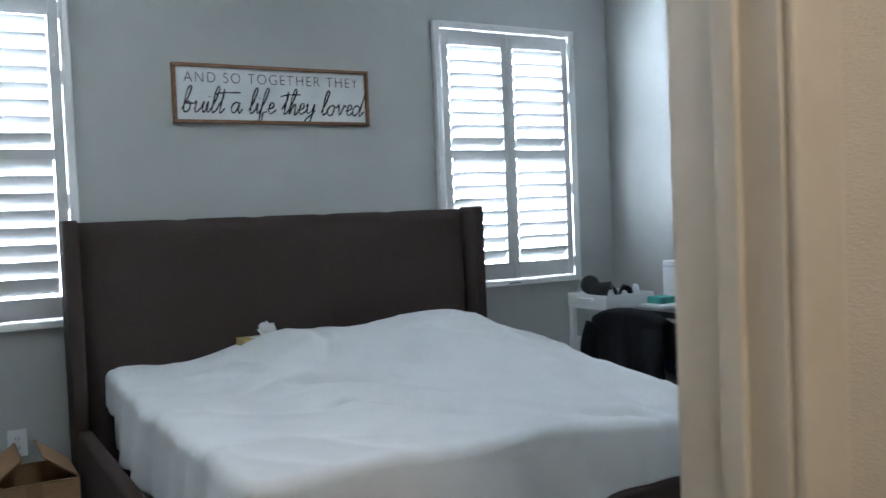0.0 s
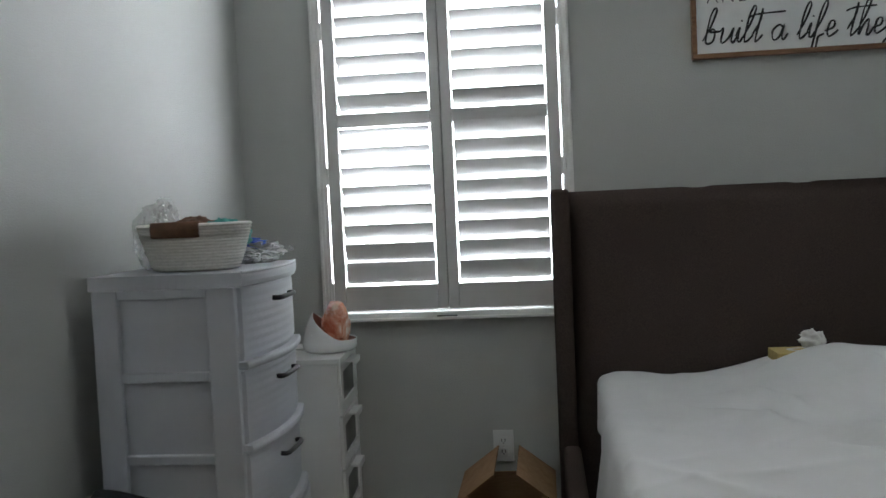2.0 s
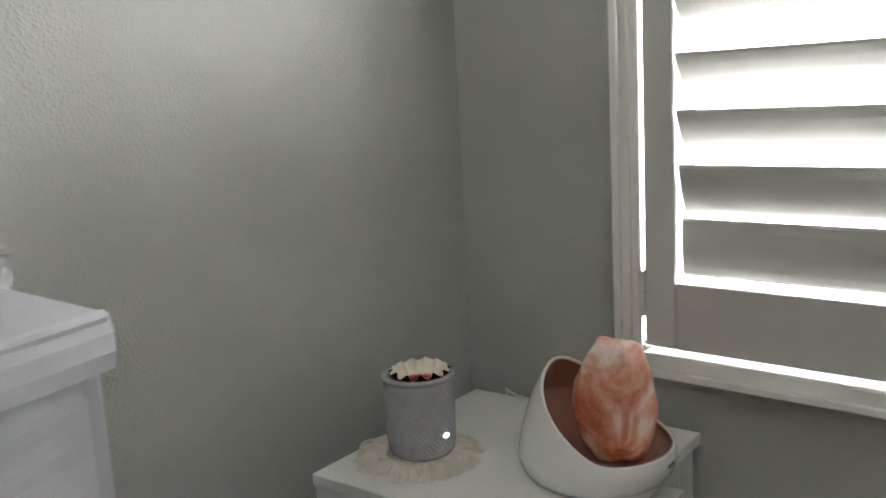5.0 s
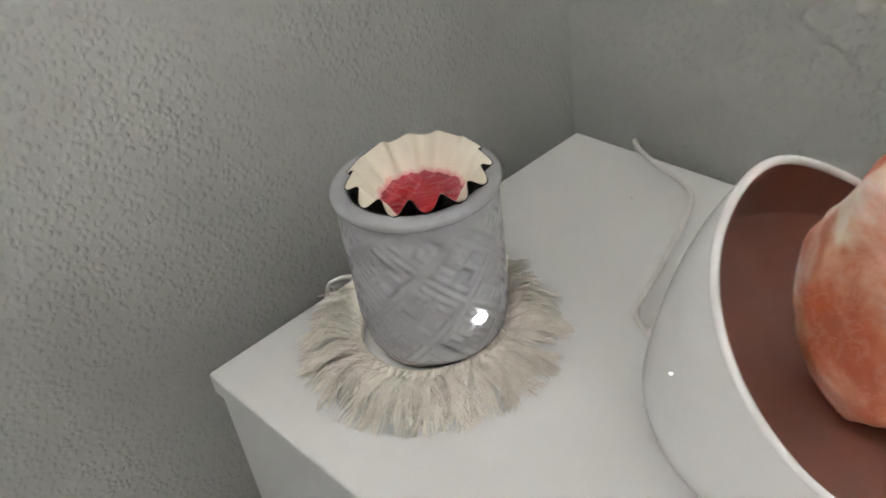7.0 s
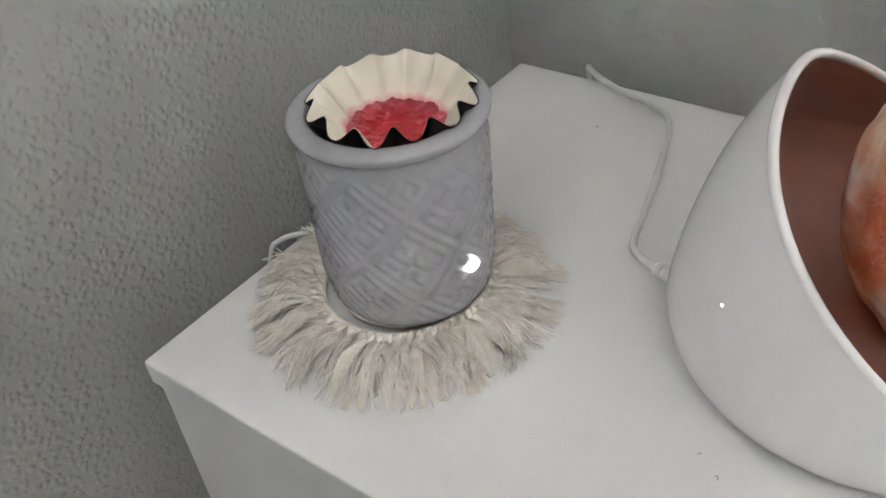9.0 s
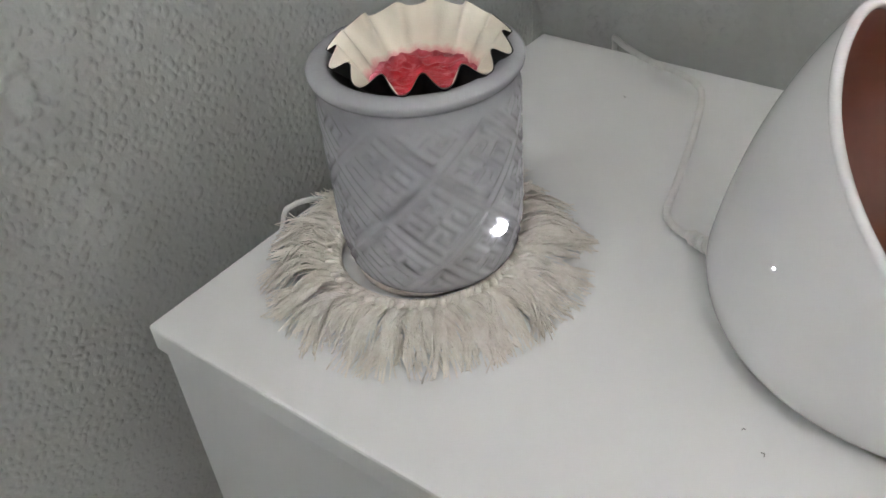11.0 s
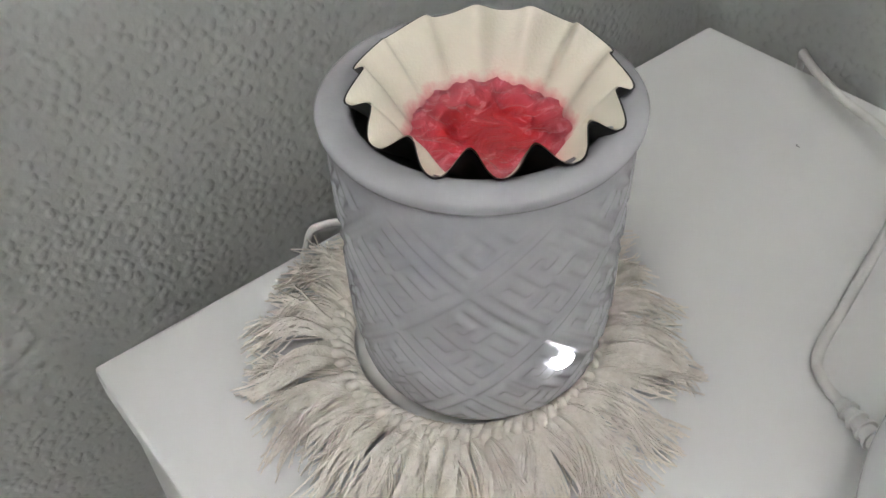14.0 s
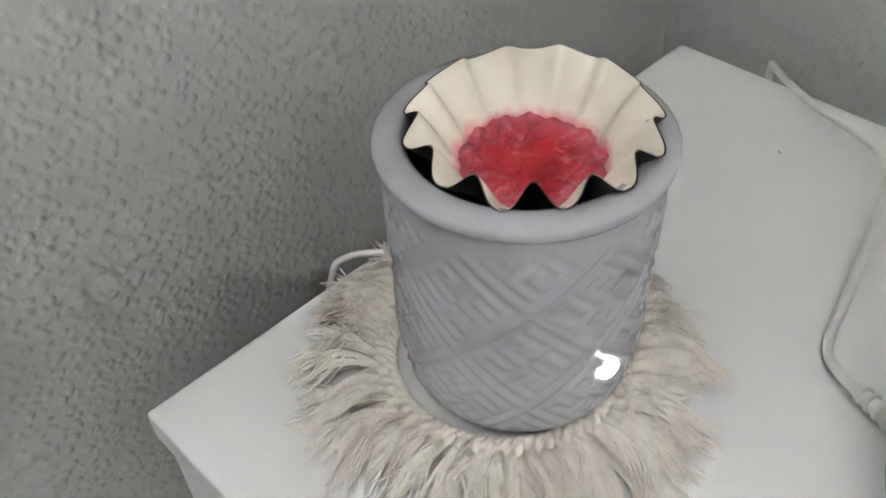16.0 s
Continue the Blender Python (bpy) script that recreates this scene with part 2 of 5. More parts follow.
def glow_material(name, colour, strength):
    m, nt, b = make(name, 0.3)
    b.inputs["Base Color"].default_value = (0.8, 0.8, 0.8, 1)
    b.inputs["Emission Color"].default_value = (*colour, 1)
    b.inputs["Emission Strength"].default_value = strength
    return m


def glass_material():
    m, nt, b = make("window_glass", 0.02)
    b.inputs["Base Color"].default_value = (0.95, 0.97, 0.97, 1)
    b.inputs["Transmission Weight"].default_value = 1.0
    b.inputs["IOR"].default_value = 1.02
    return m


M_LINER = liner_material()
M_WAX = wax_material()
M_SALT = salt_material()
M_FILM = film_material()
M_WHITE_GLOW = glow_material("white_spot_glow", (0.93, 0.96, 1.0), 9.0)
M_GLASS = glass_material()
M_SKY = glow_material("bright_day_haze", (0.94, 0.97, 1.0), 5.0)
M_ROOM_FILL = glow_material("room_fill_diffuser", (1.0, 0.93, 0.84), 1.2)
M_HALL_LAMP = glow_material("hall_lamp_diffuser", (1.0, 0.84, 0.66), 2.0)


# ---- building helpers ----
def mesh_object(name, bm, material, smooth=False):
    bmesh.ops.recalc_face_normals(bm, faces=bm.faces)
    me = bpy.data.meshes.new(name)
    bm.to_mesh(me)
    bm.free()
    me.materials.append(material)
    if smooth:
        for p in me.polygons:
            p.use_smooth = True
    return new(name, me)


def part(name, bm, material, parent, label="", smooth=False):
    ob = mesh_object(name, bm, material, smooth)
    ob.parent = parent
    if label:
        ob["label"] = label
    return ob


def thing(name, at, label, category, group="", rz=0.0):
    ob = new(name)
    ob.empty_display_size = 0.05
    ob.matrix_basis = pose(*at, 0, 0, rz)
    return tagged(ob, label, category, group)


def structure(name, bm, material, label=""):
    return tagged(mesh_object(name, bm, material), label, "", "", "structure")


def add_box(bm, x0, x1, y0, y1, z0, z1, bevel=0.0, segments=2):
    g = bmesh.ops.create_cube(bm, size=1.0, matrix=Matrix.Translation(((x0 + x1) / 2, (y0 + y1) / 2, (z0 + z1) / 2)) @ Matrix.Diagonal((x1 - x0, y1 - y0, z1 - z0, 1)))
    if bevel > 0:
        es = list({e for v in g["verts"] for e in v.link_edges})
        bmesh.ops.bevel(bm, geom=es, offset=bevel, segments=segments, affect="EDGES", profile=0.5)
    return bm


def box(x0, x1, y0, y1, z0, z1, bevel=0.0, segments=2):
    return add_box(bmesh.new(), x0, x1, y0, y1, z0, z1, bevel, segments)


def grid_surface(nu, nv, f, closed_u=False, cap=False):
    """A sheet of quads through f(i / nu, j / nv)."""
    bm = bmesh.new()
    cols = nu if closed_u else nu + 1
    rows = [[bm.verts.new(f(i / nu, j / nv)) for i in range(cols)] for j in range(nv + 1)]
    for j in range(nv):
        for i in range(nu):
            k = (i + 1) % cols
            bm.faces.new((rows[j][i], rows[j][k], rows[j + 1][k], rows[j + 1][i]))
    if cap:
        bm.faces.new(rows[0][::-1])
        bm.faces.new(rows[-1])
    return bm


def lathe(profile, n=64, sx=1.0, sy=1.0, cap=True):
    """Turns (radius, height) pairs round the z axis."""
    k = len(profile) - 1

    def f(u, v):
        r, z = profile[min(k, int(round(v * k)))]
        a = 2 * math.pi * u
        return (r * sx * math.cos(a), r * sy * math.sin(a), z)
    return grid_surface(n, k, f, True, cap)


def spline(points, per=8):
    """Catmull-Rom through the points."""
    p = [Vector(q) for q in points]
    p = [2 * p[0] - p[1]] + p + [2 * p[-1] - p[-2]]
    out = []
    for i in range(1, len(p) - 2):
        for s in range(per):
            t = s / per
            a, b, c, d = p[i - 1:i + 3]
            out.append(0.5 * ((2 * b) + (c - a) * t + (2 * a - 5 * b + 4 * c - d) * t * t + (3 * b - a - 3 * c + d) * t ** 3))
    out.append(p[-2])
    return out


def add_tube(bm, pts, radius, sides=8, taper=None):
    rings = []
    up = Vector((0, 0, 1))
    for i, q in enumerate(pts):
        d = (pts[min(i + 1, len(pts) - 1)] - pts[max(i - 1, 0)]).normalized()
        s = d.cross(up)
        if s.length < 1e-4:
            s = d.cross(Vector((1, 0, 0)))
        s.normalize()
        w = s.cross(d)
        r = radius * (taper(i / (len(pts) - 1)) if taper else 1.0)
        rings.append([bm.verts.new(q + r * (math.cos(a) * s + math.sin(a) * w)) for a in [2 * math.pi * k / sides for k in range(sides)]])
    for a, b in zip(rings, rings[1:]):
        for k in range(sides):
            bm.faces.new((a[k], a[(k + 1) % sides], b[(k + 1) % sides], b[k]))
    bm.faces.new(rings[0][::-1])
    bm.faces.new(rings[-1])
    return bm


def tube(points, radius, sides=8, per=8, taper=None):
    return add_tube(bmesh.new(), spline(points, per), radius, sides, taper)


def smoothstep(a, b, x):
    t = max(0.0, min(1.0, (x - a) / (b - a)))
    return t * t * (3 - 2 * t)


def thicken(ob, metres):
    m = ob.modifiers.new("thickness", "SOLIDIFY")
    m.thickness, m.offset = metres, 0.0
    return ob


def lettering(body, size, width, shear, parent, at, material):
    """Flat raised letters on a panel that faces -y, fitted to a width; each letter is a part."""
    cu = bpy.data.curves.new("letters", "FONT")
    cu.body, cu.size, cu.shear, cu.extrude, cu.offset = body, size, shear, 0.0006, -0.0012
    cu.align_x, cu.align_y, cu.space_character = "CENTER", "CENTER", 1.22
    tmp = new("letters", cu)
    bpy.context.view_layer.update()
    me = bpy.data.meshes.new_from_object(tmp.evaluated_get(bpy.context.evaluated_depsgraph_get()))
    bpy.data.objects.remove(tmp)
    xs = [v.co.x for v in me.vertices]
    k = width / (max(xs) - min(xs))
    mid = (max(xs) + min(xs)) / 2
    for v in me.vertices:
        v.co = ((v.co.x - mid) * k, -v.co.z, v.co.y)
    bm = bmesh.new()
    bm.from_mesh(me)
    bpy.data.meshes.remove(me)
    left = set(bm.verts)
    while left:
        stack, island = [left.pop()], []
        while stack:
            v = stack.pop()
            island.append(v)
            for e in v.link_edges:
                o = e.other_vert(v)
                if o in left:
                    left.remove(o)
                    stack.append(o)
        one = bmesh.new()
        copy = {v: one.verts.new(v.co) for v in island}
        for f in {f for v in island for f in v.link_faces}:
            one.faces.new([copy[v] for v in f.verts])
        part("letter", one, material, parent).location = at
    bm.free()


# brush-script letters on a grid 10 high, pen strokes as x,y pairs
SCRIPT = {
    "b": "0,1 2,6 3,11 2,12 1,9 1,2 2,0 4,1 4,4 3,5 2,4 5,4 6,4",
    "u": "0,4 1,5 1,1 2,0 4,2 5,5 5,1 6,0 7,2",
    "i": "0,2 1,5 1,1 2,0 3,2 | 1,7 1.2,7.4",
    "l": "0,1 2,6 3,11 2,12 1,8 1,1 2,0 4,2",
    "t": "0,2 2,7 2,11 | 2,11 1.6,1 2.4,0 4,2",
    "a": "4,4 2,5 0,3 1,0 3,1 4,5 4,1 5,0 6,2",
    "f": "0,1 2,6 3,11 2,12 1,8 0.5,-3 1,-5 2,-3 2,0 4,1",
    "e": "0,2 3,3 3,5 1.5,5 1,2 2,0 4,1 5,2",
    "h": "0,1 2,6 3,11 2,12 1,8 1,0 2,3 3.5,5 4,3 4,0 5,0 6,2",
    "y": "0,4 1,5 1,2 2,0.5 4,2 5,5 4,-3 2,-5 1,-3 4,0 6,2",
    "o": "3,5 1,4 0,2 1,0 3,0 4,3 3,5 4,4 6,4",
    "v": "0,4 1,5 2,0 4,4 4,5 6,4",
    "d": "4,4 2,5 0,3 1,0 3,1 5,6 6,12 | 6,12 4.4,1 5.4,0 7,2",
}
ADVANCE = {"b": 6, "u": 6.4, "i": 2.6, "l": 3.6, "t": 3.6, "a": 5.6, "f": 4, "e": 4.4, "h": 5.6, "y": 5.6, "o": 5.6, "v": 5.6, "d": 6.6}


def script_line(parent):
    """built a life they loved, in brush script, with the long bars of the two t's."""
    words, x, runs = "built a life they loved", 0.0, []
    for ch in words:
        if ch == " ":
            x += 4.0
            continue
        runs.append((ch, x))
        x += ADVANCE[ch]
    k, slant = 0.9 / x, 0.28

    def place(px, py):
        return Vector((-0.45 + k * (px + slant * py), -0.016, -0.085 + 0.0098 * py))

    def pen(t):
        return 0.75 + 0.5 * abs(math.sin(t * 9.0))
    for ch, x0 in runs:
        bm = bmesh.new()
        for stroke in SCRIPT[ch].split("|"):
            pts = [tuple(float(q) for q in p.split(",")) for p in stroke.split()]
            line = spline([place(x0 + a, b) for a, b in pts], 6) if len(pts) > 1 else []
            add_tube(bm, line, 0.0034, 6, pen)
        ob = part("script_letter", bm, M_INK, parent)
        ob.scale = (1, 0.35, 1)
        ob.location = (0, -0.0101, 0)
    xt = [x0 for ch, x0 in runs if ch == "t"]
    for x0, a, b in ((xt[0], -3, 11), (xt[1], -2, 9)):
        ob = part("script_bar", add_tube(bmesh.new(), spline([place(x0 + a, 8.2), place(x0 + 1, 9.2), place(x0 + b, 9.6)], 8), 0.0032, 6, pen), M_INK, parent)
        ob.scale = (1, 0.35, 1)
        ob.location = (0, -0.0101, 0)


# ---- the room ----
ROOM_X, HALL_S, HALL_E, TOP = 4.18, -5.3, 2.7, 2.7
structure("floor", box(-0.15, ROOM_X + 0.15, HALL_S - 0.15, 0.2, -0.1, 0.0), M_CARPET, "beige cut-pile bedroom carpet")
structure("ceiling", box(-0.15, ROOM_X + 0.15, HALL_S - 0.15, 0.2, TOP, TOP + 0.12), M_CEIL, "white textured bedroom ceiling")
structure("wall_west", box(-0.15, 0.0, HALL_S - 0.15, 0.2, 0.0, TOP), M_WALL, "grey orange-peel painted wall")
structure("wall_east", box(ROOM_X, ROOM_X + 0.15, HALL_S - 0.15, 0.2, 0.0, TOP), M_WALL, "grey orange-peel painted wall")

WIN = [(0.285, 1.205), (2.985, 3.905)]          # outer edges of the casings
WZ0, WZ1 = 0.832, 2.262
bm = bmesh.new()
hole = [(a + 0.012, b - 0.012) for a, b in WIN]
xs = [0.0, hole[0][0], hole[0][1], hole[1][0], hole[1][1], ROOM_X]
for i in range(5):
    if i % 2 == 0:
        add_box(bm, xs[i], xs[i + 1], 0.0, 0.2, 0.0, TOP)
    else:
        add_box(bm, xs[i], xs[i + 1], 0.0, 0.2, 0.0, WZ0 + 0.03)
        add_box(bm, xs[i], xs[i + 1], 0.0, 0.2, WZ1 - 0.03, TOP)
structure("wall_north", bm, M_WALL, "grey orange-peel painted headboard wall with two windows")

DOOR_L, DOOR_R, DOOR_H = 0.67, 1.524, 2.05
S0, S1 = -3.357, -3.19
LEFT_S1 = -2.6                                   # the wall beside the door is deeper on its west side
bm = bmesh.new()
add_box(bm, 0.0, DOOR_L - 0.02, S0, LEFT_S1, 0.0, TOP)
add_box(bm, DOOR_R + 0.02, ROOM_X, S0, S1, 0.0, TOP)
add_box(bm, DOOR_L - 0.02, DOOR_R + 0.02, S0, S1, DOOR_H + 0.02, TOP)
structure("wall_south", bm, M_WALL, "grey bedroom wall with the doorway")
structure("wall_hall_north", box(DOOR_R + 0.095, HALL_E, S0 - 0.006, S0 - 0.0005, 0.0, TOP), M_HALL, "cream hallway wall beside the doorway")
structure("wall_hall_end", box(0.0, HALL_E, HALL_S - 0.12, HALL_S, 0.0, TOP), M_HALL, "cream hallway wall")
structure("wall_hall_side", box(HALL_E, HALL_E + 0.12, HALL_S, S0, 0.0, TOP), M_HALL, "cream hallway wall")

door = tagged(new("door_1"), "cream-painted door frame with a rounded stop", "", "", "structure")
part("jamb", box(DOOR_L - 0.02, DOOR_L, S0 - 0.004, LEFT_S1 + 0.004, 0.0, TOP - 0.002, 0.003), M_JAMB, door)
part("door_stop", box(DOOR_L, DOOR_L + 0.016, -2.87, -2.79, 0.0, DOOR_H, 0.004, 3), M_JAMB, door)
part("jamb", box(DOOR_R, DOOR_R + 0.02, S0 - 0.004, S1 + 0.004, 0.0, DOOR_H, 0.003), M_JAMB, door)
part("door_stop", box(DOOR_R - 0.013, DOOR_R, -3.305, -3.268, 0.0, DOOR_H, 0.005, 3), M_JAMB, door)
part("casing", box(DOOR_L - 0.09, DOOR_L - 0.004, S0 - 0.022, S0 - 0.0045, 0.0, DOOR_H + 0.07, 0.006, 3), M_JAMB, door)
part("casing", box(DOOR_R + 0.004, DOOR_R + 0.09, S0 - 0.022, S0 - 0.0045, 0.0, DOOR_H + 0.07, 0.006, 3), M_JAMB, door)
part("casing", box(DOOR_R + 0.006, DOOR_R + 0.07, S1 + 0.0045, S1 + 0.018, 0.0, DOOR_H + 0.07, 0.006, 3), M_JAMB, door)
part("head_jamb", box(DOOR_L + 0.001, DOOR_R - 0.001, S0 - 0.003, S1 + 0.003, DOOR_H, DOOR_H + 0.019, 0.002), M_JAMB, door)
part("head_casing", box(DOOR_L - 0.003, DOOR_R + 0.003, S0 - 0.021, S0 - 0.0045, DOOR_H + 0.006, DOOR_H + 0.07, 0.005, 3), M_JAMB, door)

def ceiling_light(x, y, r, label, material):
    k = r / 0.185
    lamp = thing("ceiling_light", (x, y, TOP - 0.055), label, "ceiling light")
    part("rim", lathe([(0.17 * k, 0.055), (0.185 * k, 0.05), (0.185 * k, 0.02), (0.172 * k, 0.015), (0.172 * k, 0.05)], 48, cap=False), M_TRIM, lamp, smooth=True)
    part("diffuser", lathe([(0.165 * k, 0.053), (0.165 * k, 0.03), (0.12 * k, 0.012), (0.05 * k, 0.004), (0.005, 0.003)], 48), material, lamp, smooth=True)


ceiling_light(1.2, -4.3, 0.185, "round flush hallway ceiling light", M_HALL_LAMP)
# the bedroom disc is an added, unseen fixture around the fill lamp
ceiling_light(0.95, -1.1, 0.36, "round unseen fill light added at the bedroom ceiling", M_ROOM_FILL)

for n, (x0, x1, y0, y1) in enumerate(((0.0, ROOM_X, -0.014, 0.0), (0.0, 0.014, LEFT_S1, -0.014), (ROOM_X - 0.014, ROOM_X, S1, -0.014),
                                      (0.014, DOOR_L - 0.021, LEFT_S1, LEFT_S1 + 0.014), (DOOR_R + 0.075, ROOM_X - 0.014, S1, S1 + 0.014))):
    structure("baseboard_%d" % (n + 1), box(x0, x1, y0, y1, 0.0, 0.13, 0.004), M_TRIM, "white painted baseboard")


tagged(mesh_object("backdrop", box(-9.0, 13.0, 9.0, 9.1, -4.0, 9.0), M_SKY), "plain overexposed daylight beyond the windows", "", "", "structure")


# ---- windows with plantation shutters ----
def louver_mesh(length):
    """One blade: an ellipse drawn out along x."""
    n = 14

    def f(u, v):
        a = 2 * math.pi * u
        return ((v - 0.5) * length, 0.038 * math.cos(a), 0.0052 * math.sin(a))
    bm = grid_surface(n, 1, f, True, True)
    bmesh.ops.recalc_face_normals(bm, faces=bm.faces)
    me = bpy.data.meshes.new("louver")
    bm.to_mesh(me)
    bm.free()
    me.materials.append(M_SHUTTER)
    return me


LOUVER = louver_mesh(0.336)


def shutter_window(number, x0, tilts):
    """tilts: (top, bottom) blade angles of the four bays: upper left, upper right, lower left, lower right."""
    x1 = x0 + 0.92
    w = tagged(new("window_%d" % number), "white plantation-shuttered window against bright daylight", "", "", "structure")
    w.matrix_basis = pose(x0, 0, WZ0)
    W, Hh = x1 - x0, WZ1 - WZ0
    cas = bmesh.new()
    add_box(cas, 0.0, 0.024, -0.032, 0.004, 0.0, Hh, 0.003)
    add_box(cas, W - 0.024, W, -0.032, 0.004, 0.0, Hh, 0.003)
    add_box(cas, 0.0235, 0.036, -0.0315, -0.022, 0.0, Hh, 0.003)
    add_box(cas, W - 0.036, W - 0.0235, -0.0315, -0.022, 0.0, Hh, 0.003)
    add_box(cas, 0.037, W - 0.037, -0.031, 0.004, 0.0, 0.03, 0.004)
    add_box(cas, 0.037, W - 0.037, -0.031, 0.004, Hh - 0.036, Hh, 0.004)
    add_box(cas, -0.0, 0.012, -0.04, -0.033, -0.0, Hh, 0.003)
    add_box(cas, W - 0.012, W, -0.04, -0.033, 0.0, Hh, 0.003)
    add_box(cas, 0.013, W - 0.013, -0.04, -0.033, 0.0, 0.012, 0.003)
    add_box(cas, 0.013, W - 0.013, -0.04, -0.033, Hh - 0.012, Hh, 0.003)
    part("window_frame", cas, M_TRIM, w)
    sash = bmesh.new()
    for a, b, c, d in ((0.012, W - 0.012, 0.03, 0.05), (0.012, W - 0.012, Hh - 0.05, Hh - 0.03), (0.012, 0.024, 0.05, Hh - 0.05), (W - 0.024, W - 0.012, 0.05, Hh - 0.05)):
        add_box(sash, a, b, 0.115, 0.15, c, d, 0.002)
    part("sash", sash, M_TRIM, w)
    reveal = bmesh.new()
    add_box(reveal, 0.0125, 0.018, 0.006, 0.114, 0.05, Hh - 0.05)
    add_box(reveal, W - 0.018, W - 0.0125, 0.006, 0.114, 0.05, Hh - 0.05)
    add_box(reveal, 0.0125, W - 0.0125, 0.006, 0.114, 0.031, 0.036)
    part("reveal", reveal, M_TRIM, w)
    pane = part("pane", box(0.024, W - 0.024, 0.128, 0.132, 0.05, Hh - 0.05), M_GLASS, w)
    pane.visible_shadow = False
    part("magnet_catch", box(W / 2 - 0.045, W / 2 + 0.03, -0.038, -0.0325, 0.008, 0.016, 0.001), M_HANDLE, w)
    for side in (0, 1):
        a = 0.0405 if side == 0 else W / 2 + 0.0015
        b = W / 2 - 0.0015 if side == 0 else W - 0.0405
        p = bmesh.new()
        z0, zl0, zl1, zu0, zu1, z2 = 0.039, 0.128, 0.704, 0.752, 1.308, Hh - 0.041
        outer = (a, a + (0.0435 if side == 0 else 0.037)), (b - (0.037 if side == 0 else 0.0435), b)
        for lo, hi in outer:
            add_box(p, lo, hi, -0.026, 0.004, z0, z2, 0.003)
        i0, i1 = outer[0][1] + 0.0005, outer[1][0] - 0.0005
        add_box(p, i0, i1, -0.025, 0.003, z0, zl0, 0.002)
        add_box(p, i0, i1, -0.025, 0.003, zl1, zu0, 0.002)
        add_box(p, i0, i1, -0.025, 0.003, zu1, z2, 0.002)
        if side == 0:
            add_box(p, W / 2 - 0.012, W / 2 + 0.012, 0.005, 0.01, z0, z2, 0.001)
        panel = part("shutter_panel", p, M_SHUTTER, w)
        for zb, zt, (ta, tb) in ((zu0, zu1, tilts[side]), (zl0, zl1, tilts[2 + side])):
            count = 8
            for k in range(count):
                z = zt - (k + 0.5) * (zt - zb) / count + (0.011 if zb == zl0 else 0.004)
                t = ta + (tb - ta) * k / (count - 1) + random.uniform(-1.2, 1.2)
                if tb < -80:
                    t -= 9.0 * math.sin(math.pi * (k / (count - 1)) ** 2) * -1.0
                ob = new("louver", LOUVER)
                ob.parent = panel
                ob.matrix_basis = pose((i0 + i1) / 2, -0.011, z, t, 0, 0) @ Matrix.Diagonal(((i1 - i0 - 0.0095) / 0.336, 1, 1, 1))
        hx = 0.0385 if side == 0 else W - 0.0385
        for hz in (0.08, 0.5, 1.02, 1.3):
            part("hinge", box(hx - 0.004, hx + 0.004, -0.031, -0.002, hz - 0.0, hz + 0.062, 0.001), M_HINGE, w)
    return w


shutter_window(1, WIN[0][0], ((-41, -48), (-41, -48), (-26, -86), (-64, -72)))
shutter_window(2, WIN[1][0], ((-42, -46), (-44, -48), (-45, -50), (-46, -51)))


# ---- wall pieces ----
def wall_sign():
    s = thing("wall_sign", (2.108, -0.004, 1.838), "long white lettered wall sign in a brown wooden frame", "wall sign")
    L, Hh = 0.968, 0.272
    part("board", box(-L / 2 + 0.012, L / 2 - 0.012, -0.014, 0.0, -Hh / 2 + 0.012, Hh / 2 - 0.012), M_BOARD, s)
    for a, b, c, d in ((-L / 2, L / 2, Hh / 2 - 0.016, Hh / 2), (-L / 2, L / 2, -Hh / 2, -Hh / 2 + 0.016), (-L / 2, -L / 2 + 0.016, -Hh / 2 + 0.0165, Hh / 2 - 0.0165), (L / 2 - 0.016, L / 2, -Hh / 2 + 0.0165, Hh / 2 - 0.0165)):
        part("frame_rail", box(a, b, -0.03, 0.0, c, d, 0.002), M_WOOD, s)
    lettering("AND SO TOGETHER THEY", 0.07, 0.86, 0.0, s, (0.0, -0.0155, 0.072), M_INK_GREY)
    script_line(s)


wall_sign()


def wall_outlet():
    o = thing("wall_outlet", (0.918, -0.002, 0.362), "white double wall outlet with a plate below the window", "outlet")
    part("plate", box(-0.037, 0.037, -0.006, 0.0, -0.058, 0.058, 0.003), M_OUTLET, o)
    for z in (0.02, -0.02):
        f = part("socket", box(-0.017, 0.017, -0.009, -0.0065, z - 0.014, z + 0.014, 0.003), M_OUTLET, o)
        for x in (-0.006, 0.006):
            part("slot", box(x - 0.0013, x + 0.0013, -0.0098, -0.0092, z - 0.004, z + 0.006), M_BLACK, f)
        part("ground_hole", box(-0.002, 0.002, -0.0098, -0.0092, z - 0.0105, z - 0.007), M_BLACK, f)
    part("screw", lathe([(0.003, 0.0), (0.0028, 0.001), (0.001, 0.0013)], 10), M_HINGE, o).matrix_basis = pose(0, -0.0065, 0, 90, 0, 0)


wall_outlet()


